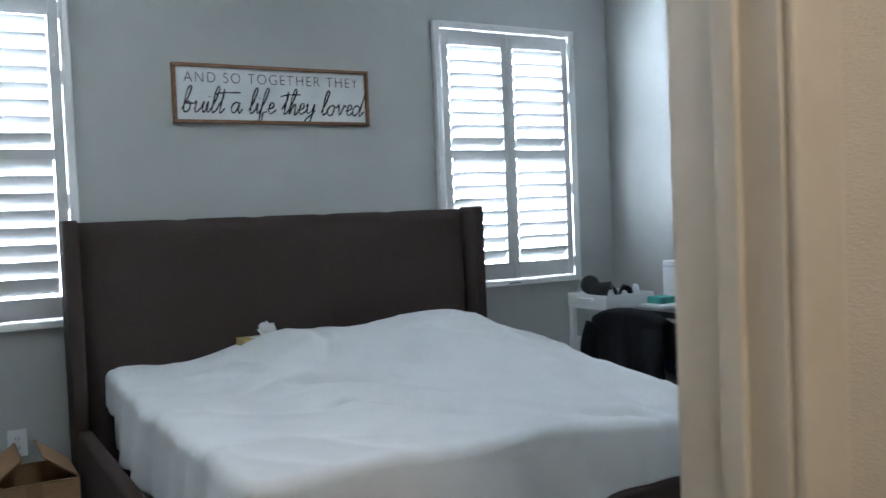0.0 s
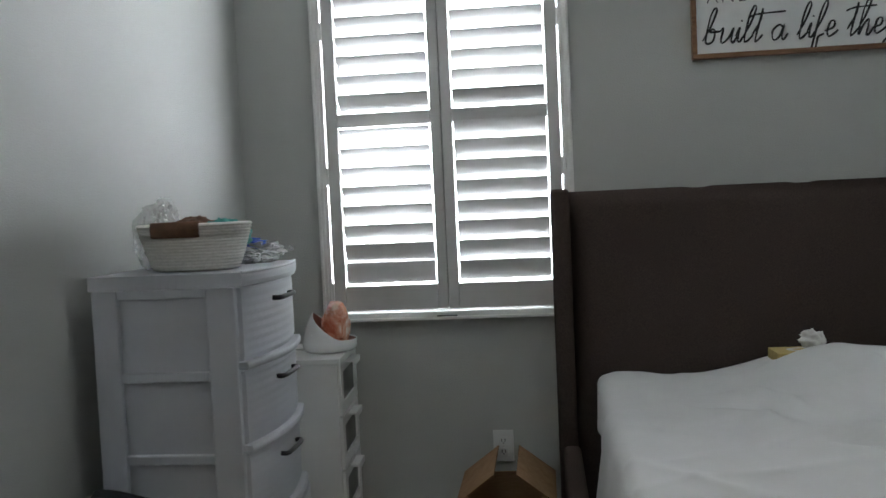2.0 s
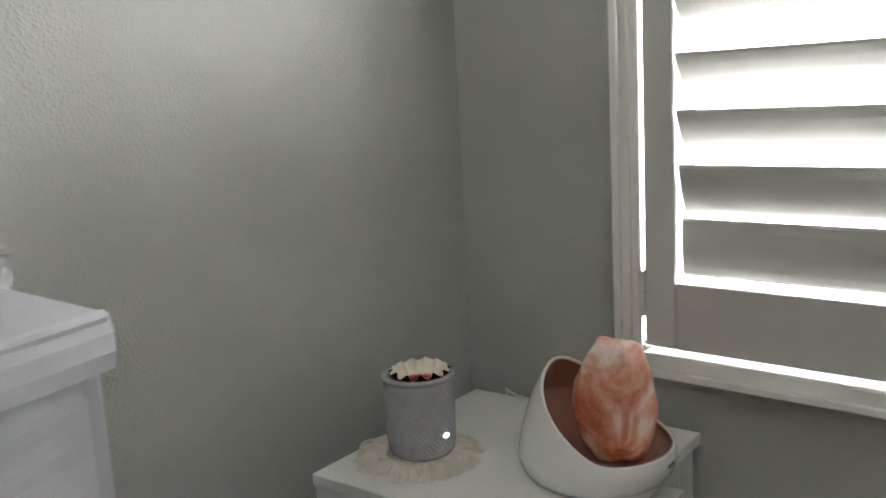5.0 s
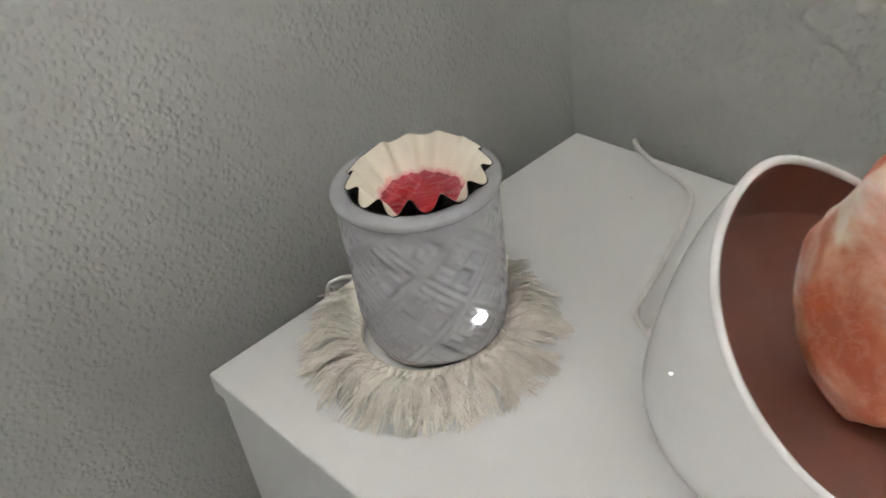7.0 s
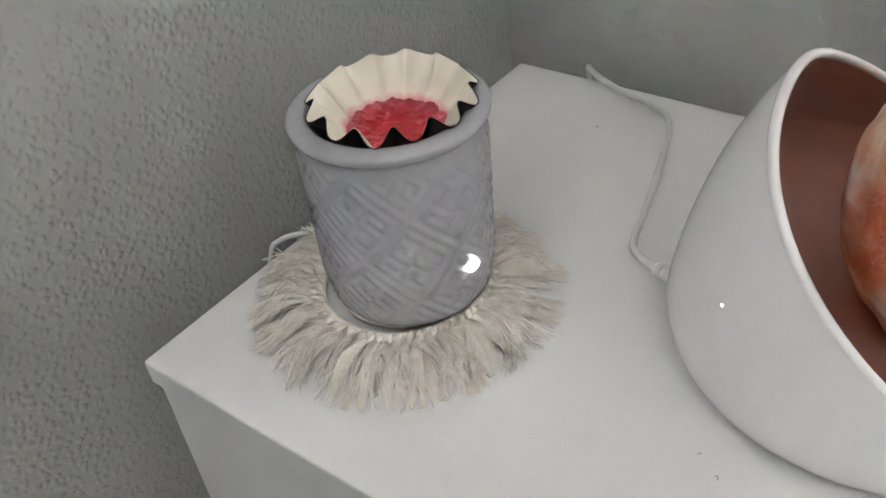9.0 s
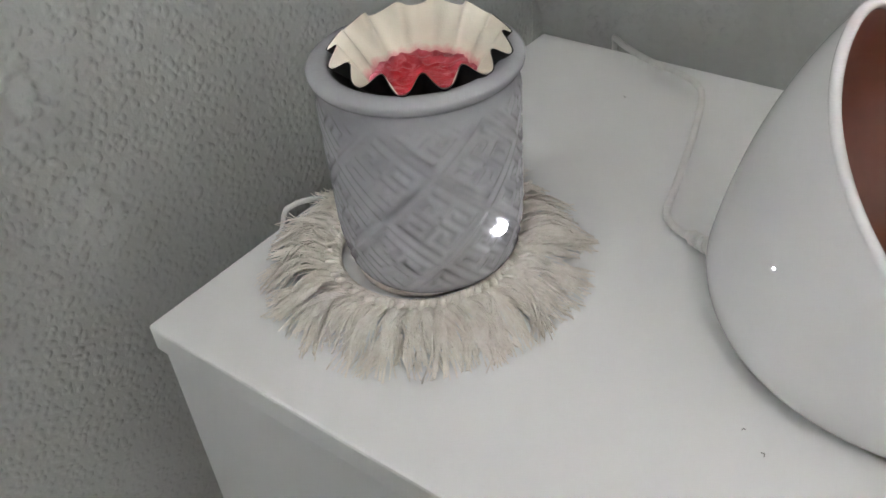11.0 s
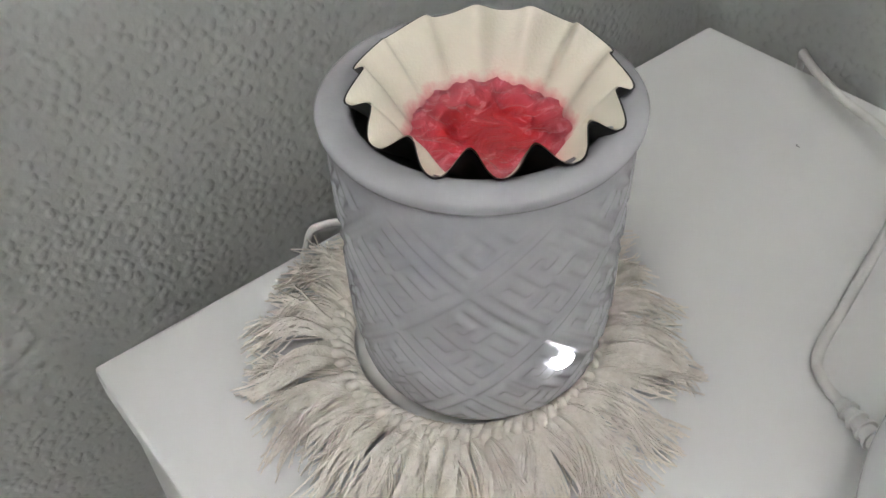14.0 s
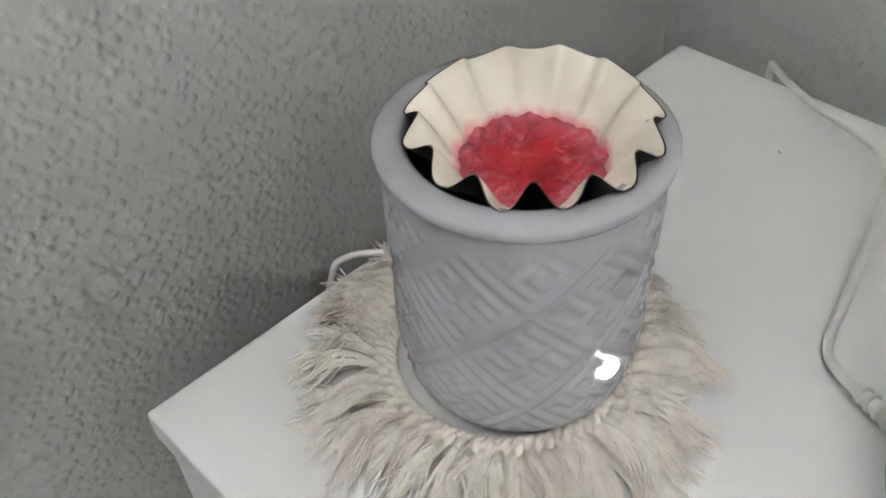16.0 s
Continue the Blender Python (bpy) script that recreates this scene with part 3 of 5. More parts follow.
def crumple(cx, cy, cz, rx, ry, rz, seed, rough=0.35, n=40, folds=4.0, flat=0.0):
    """A closed crumpled lump that rests at cz."""
    def f(u, v):
        a, e = 2 * math.pi * u, math.pi * (v - 0.5) * 0.999
        d = Vector((math.cos(a) * math.cos(e), math.sin(a) * math.cos(e), math.sin(e)))
        k = 1 + rough * noise.fractal(d * folds + Vector((seed, seed, seed)), 1.0, 2.1, 4) + rough * 0.5 * abs(noise.noise(d * folds * 2.3 + Vector((0, seed, 0))))
        z = rz * d.z * k + rz * (1 - flat)
        return (cx + rx * d.x * k, cy + ry * d.y * k, cz + max(0.0, z))
    return grid_surface(n, n // 2, f, True)


# ---- bed ----
def soft_panel(x0, x1, y_back, y_front, z0, z1, tufts=()):
    """An upholstered slab with rounded edges and shallow buttoned dimples on its -y face."""
    nx, nz = 60, 40

    def f(u, v):
        x, z = x0 + (x1 - x0) * u, z0 + (z1 - z0) * v
        edge = min(1.0, min(u, 1 - u) * (x1 - x0) / 0.03, min(v, 1 - v) * (z1 - z0) / 0.03)
        puff = math.sqrt(max(0.0, 1 - (1 - edge) ** 2))
        y = y_back + (y_front - y_back) * (0.35 + 0.65 * puff)
        for tx, tz in tufts:
            d = math.hypot(x - tx, z - tz)
            y += 0.022 * math.exp(-(d / 0.028) ** 2) + 0.006 * math.exp(-(d / 0.12) ** 2)
        y += 0.003 * noise.noise(Vector((x * 5, z * 5, 0)))
        for tx, tz in tufts:
            z -= 0.0045 * math.exp(-((x - tx) / 0.022) ** 2) * smoothstep(0.9, 1.0, v)
        return (x, y, z)
    bm = grid_surface(nx, nz, f)
    top = box(x0 + 0.002, x1 - 0.002, y_back - 0.012, y_back + 0.02, z0, z1 - 0.004, 0.012)
    me = bpy.data.meshes.new("tmp")
    top.to_mesh(me)
    top.free()
    bm.from_mesh(me)
    bpy.data.meshes.remove(me)
    return bm


BX0, BX1 = 1.118, 3.162


def sheet_surface(x0, x1, y0, y1, top):
    """The cotton sheet: bed top with the heaped bedding beneath, and sides that hang."""
    def heap(x, y):
        h = 0.125 * smoothstep(1.45, 1.95, x) * (1 - 0.8 * smoothstep(2.72, 3.06, x)) * smoothstep(-1.3, -0.62, y) * (1 - 0.3 * smoothstep(-0.42, -0.2, y))
        h += 0.04 * math.exp(-((x - 2.75) / 0.4) ** 2 - ((y + 0.55) / 0.4) ** 2)
        h += 0.022 * math.exp(-((x - 2.0) / 0.25) ** 2 - ((y + 0.5) / 0.3) ** 2)
        h -= 0.022 * math.exp(-((x - 2.27) / 0.1) ** 2 - ((y + 0.5) / 0.25) ** 2)
        h += 0.025 * math.exp(-((x - 1.36) / 0.12) ** 2 - ((y + 0.2) / 0.2) ** 2)
        h -= 0.085 * smoothstep(-0.7, -2.0, y) * smoothstep(2.1, 3.0, x)
        w = noise.fractal(Vector((x * 2.2, y * 2.2, 3.0)), 1.0, 2.0, 3)
        fold = max(0.0, noise.noise(Vector((x * 1.6 + y * 0.5, y * 7.0, 9.0)))) ** 2
        crease = (1 - abs(noise.noise(Vector((x * 2.3 + y * 1.4, y * 1.1 - x * 0.8, 4.0))))) ** 7
        crease2 = (1 - abs(noise.noise(Vector((x * 1.3 - y * 2.6, y * 2.1 + x * 0.5, 14.0))))) ** 9
        h -= 0.03 * math.exp(-((x - 1.9) / 0.09) ** 2 - ((y + 0.85) / 0.12) ** 2)
        h += 0.012 * crease + 0.009 * crease2
        for ax, ay, bx, by, deep, wide in ((1.74, -1.01, 2.12, -1.19, 0.036, 0.022), (1.72, -1.37, 1.9, -1.4, 0.014, 0.015), (1.86, -1.36, 2.12, -1.8, 0.018, 0.015), (2.3, -1.88, 2.6, -2.02, 0.016, 0.022), (2.05, -0.5, 2.0, -0.85, 0.02, 0.03), (1.5, -0.5, 1.75, -0.9, 0.022, 0.022), (2.45, -0.75, 2.9, -1.0, 0.02, 0.025)):
            ll = (bx - ax) ** 2 + (by - ay) ** 2
            t = ((x - ax) * (bx - ax) + (y - ay) * (by - ay)) / ll
            side = ((x - ax) * (by - ay) - (y - ay) * (bx - ax)) / math.sqrt(ll) + 0.02 * math.sin(t * 4)
            h += deep * (math.exp(-((side + wide) / wide) ** 2) - 1.2 * math.exp(-((side - 0.3 * wide) / wide) ** 2)) * smoothstep(-0.1, 0.3, t) * (1 - smoothstep(0.7, 1.1, t))
        return h + 0.008 * w + 0.028 * fold * smoothstep(-1.7, -0.7, y) * smoothstep(1.3, 1.9, x)
    ox, oy, lip = 0.3, 0.34, 0.032
    nu, nv = 210, 210

    def f(u, v):
        a = x0 - ox + (x1 - x0 + 2 * ox) * u
        b = y1 - oy + (y0 - y1 + oy) * v
        x, y = max(x0, min(x1, a)), max(y1, b)
        dx, dy = a - x, b - y
        out = math.hypot(dx, dy)
        z = top + heap(x, y)
        if out > 0:
            nx, ny = dx / out, dy / out
            roll = min(out / lip, math.pi / 2)
            away = lip * math.sin(roll)
            drop = lip * (1 - math.cos(roll)) + max(0.0, out - lip * math.pi / 2)
            ripple = noise.noise(Vector((x * 6 + nx * 2, y * 6 + ny * 2, 1.0)))
            # the bottom hem ends unevenly
            drop = min(drop, 0.26 + 0.03 * noise.noise(Vector((x * 3, y * 3, 5))) + (0.0 if y < -0.5 else -0.11))
            away += drop * (0.1 + 0.16 * ripple) + 0.01 * ripple
            x, y, z = x + nx * away, y + ny * away, z - drop
        return (x, y, max(z, 0.2))
    return grid_surface(nu, nv, f)


def bed():
    b = thing("bed", ((BX0 + BX1) / 2, -1.05, 0.0), "king bed with brown upholstered wingback headboard and white sheet", "bed")
    cx, cy = (BX0 + BX1) / 2, -1.05

    def at(bm):
        bmesh.ops.translate(bm, verts=bm.verts, vec=(-cx, -cy, 0))
        return bm
    tufts = [(1.62 + i * 0.345, z) for z in (1.03, 0.76) for i in range(4)]
    part("headboard", at(soft_panel(BX0 + 0.066, BX1 - 0.066, -0.03, -0.098, 0.12, 1.268, tufts)), M_UPHOL, b, smooth=True)
    for x in (BX0, BX1 - 0.064):
        part("wing", at(box(x, x + 0.064, -0.175, -0.014, 0.06, 1.278, 0.016, 4)), M_UPHOL, b, smooth=True)
    for x in (BX0 + 0.012, BX1 - 0.072):
        part("side_rail", at(box(x, x + 0.06, -2.1, -0.178, 0.1, 0.41, 0.018, 4)), M_UPHOL, b, smooth=True)
    part("foot_rail", at(box(BX0 + 0.074, BX1 - 0.074, -2.11, -2.055, 0.1, 0.4, 0.018, 4)), M_UPHOL, b, smooth=True)
    for x in (BX0 + 0.03, BX1 - 0.09):
        for y in (-2.04, -0.3):
            part("leg", at(box(x, x + 0.05, y - 0.05, y, 0.0, 0.12, 0.006)), M_BLACK, b)
    m = at(box(BX0 + 0.15, BX1 - 0.085, -2.04, -0.19, 0.3, 0.515, 0.045, 4))
    part("mattress", m, M_MATTRESS, b, smooth=True)
    s = thing("bed_sheet", (cx, cy, 0.59), "rumpled plain white cotton sheet spread over the bed", "bed sheet")
    bm = sheet_surface(BX0 + 0.165, BX1 - 0.1, -0.16, -2.03, 0.615)
    bmesh.ops.translate(bm, verts=bm.verts, vec=(-cx, -cy, -0.59))
    thicken(part("cloth", bm, M_SHEET, s, smooth=True), 0.004)


bed()


def tissue_box():
    t = thing("tissue_box", (1.92, -0.26, 0.645), "yellow tissue box with a white tissue pulled up, on the bed", "tissue box")
    part("carton", box(-0.115, 0.115, -0.06, 0.06, 0.0, 0.085, 0.002), M_YELLOW, t)
    part("print_band", box(-0.06, 0.05, -0.0615, -0.0605, 0.015, 0.075), M_PINK, t)
    part("slot_rim", lathe([(0.07, 0.085), (0.072, 0.087), (0.06, 0.0875), (0.058, 0.0855)], 32, 1.0, 0.45, cap=False), M_TISSUE, t)

    part("tissue", crumple(0.01, 0.0, 0.083, 0.034, 0.018, 0.03, 5.2, 0.55, 34, 2.6), M_TISSUE, t, smooth=True)


tissue_box()


# ---- cardboard box under the window ----
def carton():
    c = thing("cardboard_box", (0.94, -0.235, 0.0), "open brown cardboard box with raised flaps, on the carpet", "cardboard box")
    X, Y, Hh, t = 0.16, 0.175, 0.285, 0.005
    walls = bmesh.new()
    add_box(walls, -X, X, -Y, -Y + t, 0.006, Hh)
    add_box(walls, -X, X, Y - t, Y, 0.006, Hh)
    add_box(walls, -X, -X + t, -Y + t + 0.001, Y - t - 0.001, 0.006, Hh)
    add_box(walls, X - t, X, -Y + t + 0.001, Y - t - 0.001, 0.006, Hh)
    add_box(walls, -X, X, -Y, Y, 0.0, 0.005)
    part("wall", walls, M_CARDBOARD, c)
    for side in (-1, 1):
        fl = part("flap", box(0.0, 0.155, -Y + 0.004, Y - 0.004, -0.0025, 0.0025), M_CARDBOARD, c)
        fl.matrix_basis = pose(side * X, 0, Hh, 0, 0, 0) @ (pose(0, 0, 0, 0, -37, 0) if side < 0 else pose(0, 0, 0, 0, -143, 0))
    fl = part("flap", box(-X + 0.006, X - 0.006, 0.0, 0.1, -0.0025, 0.0025), M_CARDBOARD, c)
    fl.matrix_basis = pose(0, -Y, Hh, -62, 0, 0)
    tp = part("tape", box(-0.024, 0.024, Y + 0.0005, Y + 0.0015, 0.12, Hh), M_TAPE, c)
    tp = part("tape", box(-0.03, 0.03, -Y - 0.0015, -Y - 0.0005, 0.1, Hh), M_TAPE, c)


carton()


# ---- plastic drawer tower by the west wall ----
TX0, TX1, TY0, TY1, TTOP = 0.06, 0.406, -1.262, -0.825, 1.112
BOW = 0.032
TYC, THW = (TY0 + TY1) / 2, (TY1 - TY0) / 2


def bow(y, depth=0.05):
    return depth * (1 - ((y - TYC) / THW) ** 2)


def bowed_slab(x0, xf, z0, z1, depth, inset=0.0, relief=0.0):
    """A slab whose +x face is bowed; relief: horizontal woven grooves."""
    ny, nz = 28, max(2, int((z1 - z0) / 0.005)) if relief else 3
    bm = bmesh.new()
    y0, y1 = TY0 + inset, TY1 - inset
    front, back = [], []
    for j in range(nz + 1):
        z = z0 + (z1 - z0) * j / nz
        row_f, row_b = [], []
        for i in range(ny + 1):
            y = y0 + (y1 - y0) * i / ny
            e = min(1.0, min(j, nz - j) / 1.0) if not relief else min(1.0, min(j, nz - j) / 2.0)
            x = xf + bow(y, depth) - 0.003 * (1 - e)
            if relief:
                x += relief * (0.5 + 0.5 * math.cos(2 * math.pi * z / 0.02)) * (0.7 + 0.3 * math.cos(2 * math.pi * y / 0.03 + (math.pi if int(z / 0.02) % 2 else 0)))
            row_f.append(bm.verts.new((x, y, z)))
            row_b.append(bm.verts.new((x0, y, z)))
        front.append(row_f)
        back.append(row_b)
    for rows, flip in ((front, False), (back, True)):
        for j in range(nz):
            for i in range(ny):
                q = (rows[j][i], rows[j][i + 1], rows[j + 1][i + 1], rows[j + 1][i])
                bm.faces.new(q[::-1] if flip else q)
    for j in range(nz):
        bm.faces.new((front[j][0], front[j + 1][0], back[j + 1][0], back[j][0]))
        bm.faces.new((front[j][ny], back[j][ny], back[j + 1][ny], front[j + 1][ny]))
    for i in range(ny):
        bm.faces.new((front[0][i], back[0][i], back[0][i + 1], front[0][i + 1]))
        bm.faces.new((front[nz][i], front[nz][i + 1], back[nz][i + 1], back[nz][i]))
    return bm


def drawer_tower():
    t = thing("drawer_tower", (0, 0, 0), "white plastic five-drawer tower with bowed woven fronts and dark handles", "drawer unit")
    part("top", bowed_slab(TX0 - 0.006, TX1 + 0.012, TTOP - 0.032, TTOP, BOW), M_PLASTIC, t)
    part("top_lip", tube([(TX1 + 0.008 + bow(y, BOW), y, TTOP - 0.001) for y in [TY0 + 0.004 + (TY1 - TY0 - 0.008) * i / 10 for i in range(11)]], 0.004, 8, 3), M_PLASTIC, t)
    pitch, n = 0.19, 5
    fr = bmesh.new()
    for y0, y1 in ((TY0, TY0 + 0.02), (TY1 - 0.02, TY1)):
        outer = y0 if y0 == TY0 else y1
        for x0, x1 in ((TX0, TX0 + 0.06), (TX1 - 0.075, TX1 - 0.008)):
            add_box(fr, x0, x1, y0, y1, 0.1, TTOP - 0.033, 0.003)
        for k in range(n + 1):
            z = TTOP - 0.033 - k * pitch
            add_box(fr, TX0 + 0.061, TX1 - 0.076, y0 + 0.0005, y1 - 0.0005, z - 0.022, z, 0.003)
    part("side_frame", fr, M_PLASTIC, t)
    for y in (TY0 + 0.0155, TY1 - 0.0195):
        part("side_panel", box(TX0 + 0.03, TX1 - 0.04, y, y + 0.004, 0.105, TTOP - 0.034), M_PLASTIC, t)
    part("back_panel", box(TX0, TX0 + 0.004, TY0 + 0.013, TY1 - 0.013, 0.1, TTOP - 0.034), M_PLASTIC, t)
    part("base", bowed_slab(TX0, TX1 + 0.01, 0.055, 0.1, BOW), M_PLASTIC, t)
    for x in (TX0 + 0.05, TX1 - 0.05):
        for y in (TY0 + 0.05, TY1 - 0.05):
            w = lathe([(0.008, -0.01), (0.026, -0.009), (0.027, 0.0), (0.026, 0.009), (0.008, 0.01)], 20)
            c = part("caster", w, M_BLACK, t)
            c.matrix_basis = pose(x, y, 0.027, 90, 0, 0)
    for k in range(n):
        z1 = TTOP - 0.036 - k * pitch
        z0 = z1 - pitch + 0.024
        out = 0.0 if k < 3 else 0.022
        d = part("drawer", bowed_slab(TX0 + 0.02, TX1 - 0.002 + out, z0, z1, BOW, 0.016, 0.0008), M_PLASTIC, t)
        part("drawer_lip", bowed_slab(TX1 - 0.03 + out, TX1 + 0.014 + out, z0 - 0.018, z0 - 0.001, BOW + 0.002, 0.004), M_PLASTIC, d)
        hz, hx = z1 - 0.038, TX1 + out + BOW + 0.016
        part("handle", tube([(hx - 0.016, TYC - 0.062, hz), (hx, TYC - 0.058, hz), (hx + 0.003, TYC, hz), (hx, TYC + 0.058, hz), (hx - 0.016, TYC + 0.062, hz)], 0.0062, 8, 5), M_HANDLE, d, "dark bronze bar handle", True)


drawer_tower()


def rope_basket():
    b = thing("storage_basket", (0.258, -1.12, TTOP), "white coiled cotton rope basket with brown leather handles", "basket", rz=-4)
    prof, n = [(0.004, 0.001), (0.09, 0.001)], 15
    for i in range(n):
        z = 0.004 + 0.108 * i / n
        r = 0.103 + 0.036 * (i / n) ** 0.8
        for s in range(4):
            a = math.pi * (s / 4) - math.pi / 2
            prof.append((r + 0.0035 * math.cos(a), z + 0.0036 * (1 + math.sin(a))))
    outer = prof[-1]
    prof += [(outer[0] - 0.004, outer[1] + 0.003), (outer[0] - 0.009, outer[1]), (outer[0] - 0.011, outer[1] - 0.01), (0.1, 0.012), (0.004, 0.008)]
    part("coil_wall", lathe(prof, 72, 1.0, 0.78, cap=False), M_ROPE, b, smooth=True)
    for side in (-1, 1):
        def f(u, v, side=side):
            a = -math.pi / 2 * (1 if side < 0 else -1) + (u - 0.5) * 0.86
            s = 2 * math.pi * v
            r = 0.137 + 0.009 * math.cos(s)
            return (r * math.cos(a), r * 0.78 * math.sin(a), 0.1 + 0.0185 * max(-1, min(1, 1.3 * math.sin(s))))
        part("handle", grid_surface(20, 16, f, False), M_LEATHER, b, "brown leather handle wrapped over the rim", True)


rope_basket()


def tower_goods():
    p = thing("plastic_bag", (0.115, -1.02, TTOP), "crumpled clear plastic bag behind the basket", "plastic bag")
    part("film", crumple(0, 0, 0, 0.05, 0.06, 0.08, 3.0, 0.28, 48, 3.4), M_FILM, p)
    part("knot", crumple(0.015, 0.02, 0.085, 0.032, 0.036, 0.045, 8.0, 0.3, 40, 3.2), M_FILM, p)
    part("wadding", crumple(0.012, 0.01, 0.002, 0.034, 0.042, 0.078, 5.0, 0.3, 30), M_COTTON, p, smooth=True)
    c = thing("folded_cloth", (0.285, -1.1, TTOP + 0.012), "folded teal and brown cloth lying in the basket", "cloth")
    part("teal_layer", crumple(0.03, 0.02, 0.02, 0.06, 0.05, 0.042, 2.0, 0.25, 36), M_TEAL, c, smooth=True)
    part("brown_layer", crumple(-0.05, 0.03, 0.03, 0.06, 0.045, 0.043, 6.0, 0.2, 36), M_LEATHER, c, smooth=True)
    g = thing("cotton_ball_bag", (0.32, -0.915, TTOP), "blue and clear plastic bag of white cotton balls, lying flat", "bag")
    part("film", crumple(0, 0, 0, 0.085, 0.06, 0.03, 4.0, 0.3, 48, 4), M_FILM, g)
    for i in range(16):
        x, y = random.uniform(-0.06, 0.06), random.uniform(-0.04, 0.04)
        part("cotton_ball", crumple(x, y, random.uniform(0.002, 0.018), 0.014, 0.014, 0.012, i * 1.7, 0.2, 14), M_COTTON, g, smooth=True)
    part("printed_panel", crumple(-0.02, 0.0, 0.034, 0.066, 0.055, 0.016, 9.0, 0.35, 36, 3), M_BLUE, g, "glossy blue printed film", True)
    part("seal", grid_surface(16, 4, lambda u, v: (0.085 + 0.035 * u, -0.03 + 0.05 * v + 0.01 * u, 0.022 + 0.018 * u + 0.006 * math.sin(9 * u + 5 * v))), M_FILM, g)


tower_goods()


def floor_bag():
    b = thing("tote_bag", (0.33, -1.6, 0.0), "slumped black fabric bag with a striped woven band", "bag")

    def f(u, v):
        a = 2 * math.pi * u
        h = v
        k = 1 + 0.12 * noise.fractal(Vector((math.cos(a) * 1.5, math.sin(a) * 1.5, h * 3)), 1, 2, 3)
        rx, ry = 0.235 * k * math.cos(h * 1.45) ** 0.4, 0.15 * k * math.cos(h * 1.45) ** 0.4
        return (rx * math.cos(a), ry * math.sin(a), 0.70 * h + 0.03 * math.sin(a + 2) * h - 0.06 * h * math.cos(a))
    part("body", grid_surface(64, 40, f, True, True), M_FABRIC_BLACK, b, smooth=True)
    for n, (u0, u1, m) in enumerate(((0.52, 0.57, M_FABRIC_GREY), (0.585, 0.6, M_FABRIC_GREY), (0.45, 0.505, M_FABRIC_GREY))):
        def g(u, v, u0=u0, u1=u1):
            p = Vector(f(u0 + (u1 - u0) * u, 0.35 + 0.62 * v))
            return p * 1.012 + Vector((0, 0, 0.002))
        thicken(part("band", grid_surface(8, 30, g), m, b, "grey woven stripe", True), 0.003)


floor_bag()


# ---- slim white drawer cabinet in the corner ----
CX0, CX1, CY0, CY1, CTOP = 0.0, 0.366, -0.361, 0.0, 0.757


def corner_cabinet():
    c = thing("storage_cabinet", (0.032, -0.031, 0), "slim white cabinet with smoky-fronted drawers, in the room corner", "cabinet", rz=3.0)
    part("top", box(CX0, CX1, CY0, CY1, CTOP - 0.016, CTOP, 0.0016, 2), M_MELAMINE, c)
    for y0, y1 in ((CY0 + 0.003, CY0 + 0.018), (CY1 - 0.018, CY1 - 0.003)):
        part("side_panel", box(CX0 + 0.002, CX1 - 0.012, y0, y1, 0.02, CTOP - 0.0165, 0.001), M_MELAMINE, c)
    part("back_panel", box(CX0 + 0.002, CX0 + 0.008, CY0 + 0.019, CY1 - 0.019, 0.02, CTOP - 0.017), M_MELAMINE, c)
    part("plinth", box(CX0 + 0.01, CX1 - 0.03, CY0 + 0.01, CY1 - 0.01, 0.0, 0.0195), M_MELAMINE, c)
    n, pitch = 4, 0.18
    for k in range(n):
        z1 = CTOP - 0.019 - k * pitch
        z0 = z1 - pitch + 0.006
        y0, y1 = CY0 + 0.02, CY1 - 0.02
        d = bmesh.new()
        add_box(d, CX1 - 0.016, CX1 - 0.003, y0, y0 + 0.045, z0, z1, 0.001)
        add_box(d, CX1 - 0.016, CX1 - 0.003, y1 - 0.045, y1, z0, z1, 0.001)
        add_box(d, CX1 - 0.0155, CX1 - 0.0035, y0 + 0.0455, y1 - 0.0455, z1 - 0.035, z1, 0.001)
        add_box(d, CX1 - 0.0155, CX1 - 0.0035, y0 + 0.0455, y1 - 0.0455, z0, z0 + 0.04, 0.001)
        dr = part("drawer", d, M_MELAMINE, c)
        part("insert", box(CX1 - 0.013, CX1 - 0.009, y0 + 0.046, y1 - 0.046, z0 + 0.041, z1 - 0.036), M_SMOKE, dr, "smoky grey plastic insert")
        h = bmesh.new()
        add_box(h, CX1 - 0.0025, CX1 + 0.028, y0 + 0.1, y1 - 0.1, z1 - 0.014, z1 - 0.006, 0.002)
        add_box(h, CX1 + 0.022, CX1 + 0.028, y0 + 0.1, y1 - 0.1, z1 - 0.028, z1 - 0.0145, 0.002)
        part("pull_tab", h, M_MELAMINE, dr)


corner_cabinet()


# ---- wax warmer with fringed coaster ----
WXC, WYC = 0.1315, -0.2705
KEY = ["#############",
       "#............",
       "#.###.####.#.",
       "#.#.#.#..#.#.",
       "#.#.#.#.##.#.",
       "#.#.#.#....#.",
       "#.#...#.####.",
       "#.####.#...#.",
       "#.#....#.#.#.",
       "#.#.##.#.#.#.",
       "#.#.#..#.#.#.",
       "#.#.####.###.",
       "#............"]


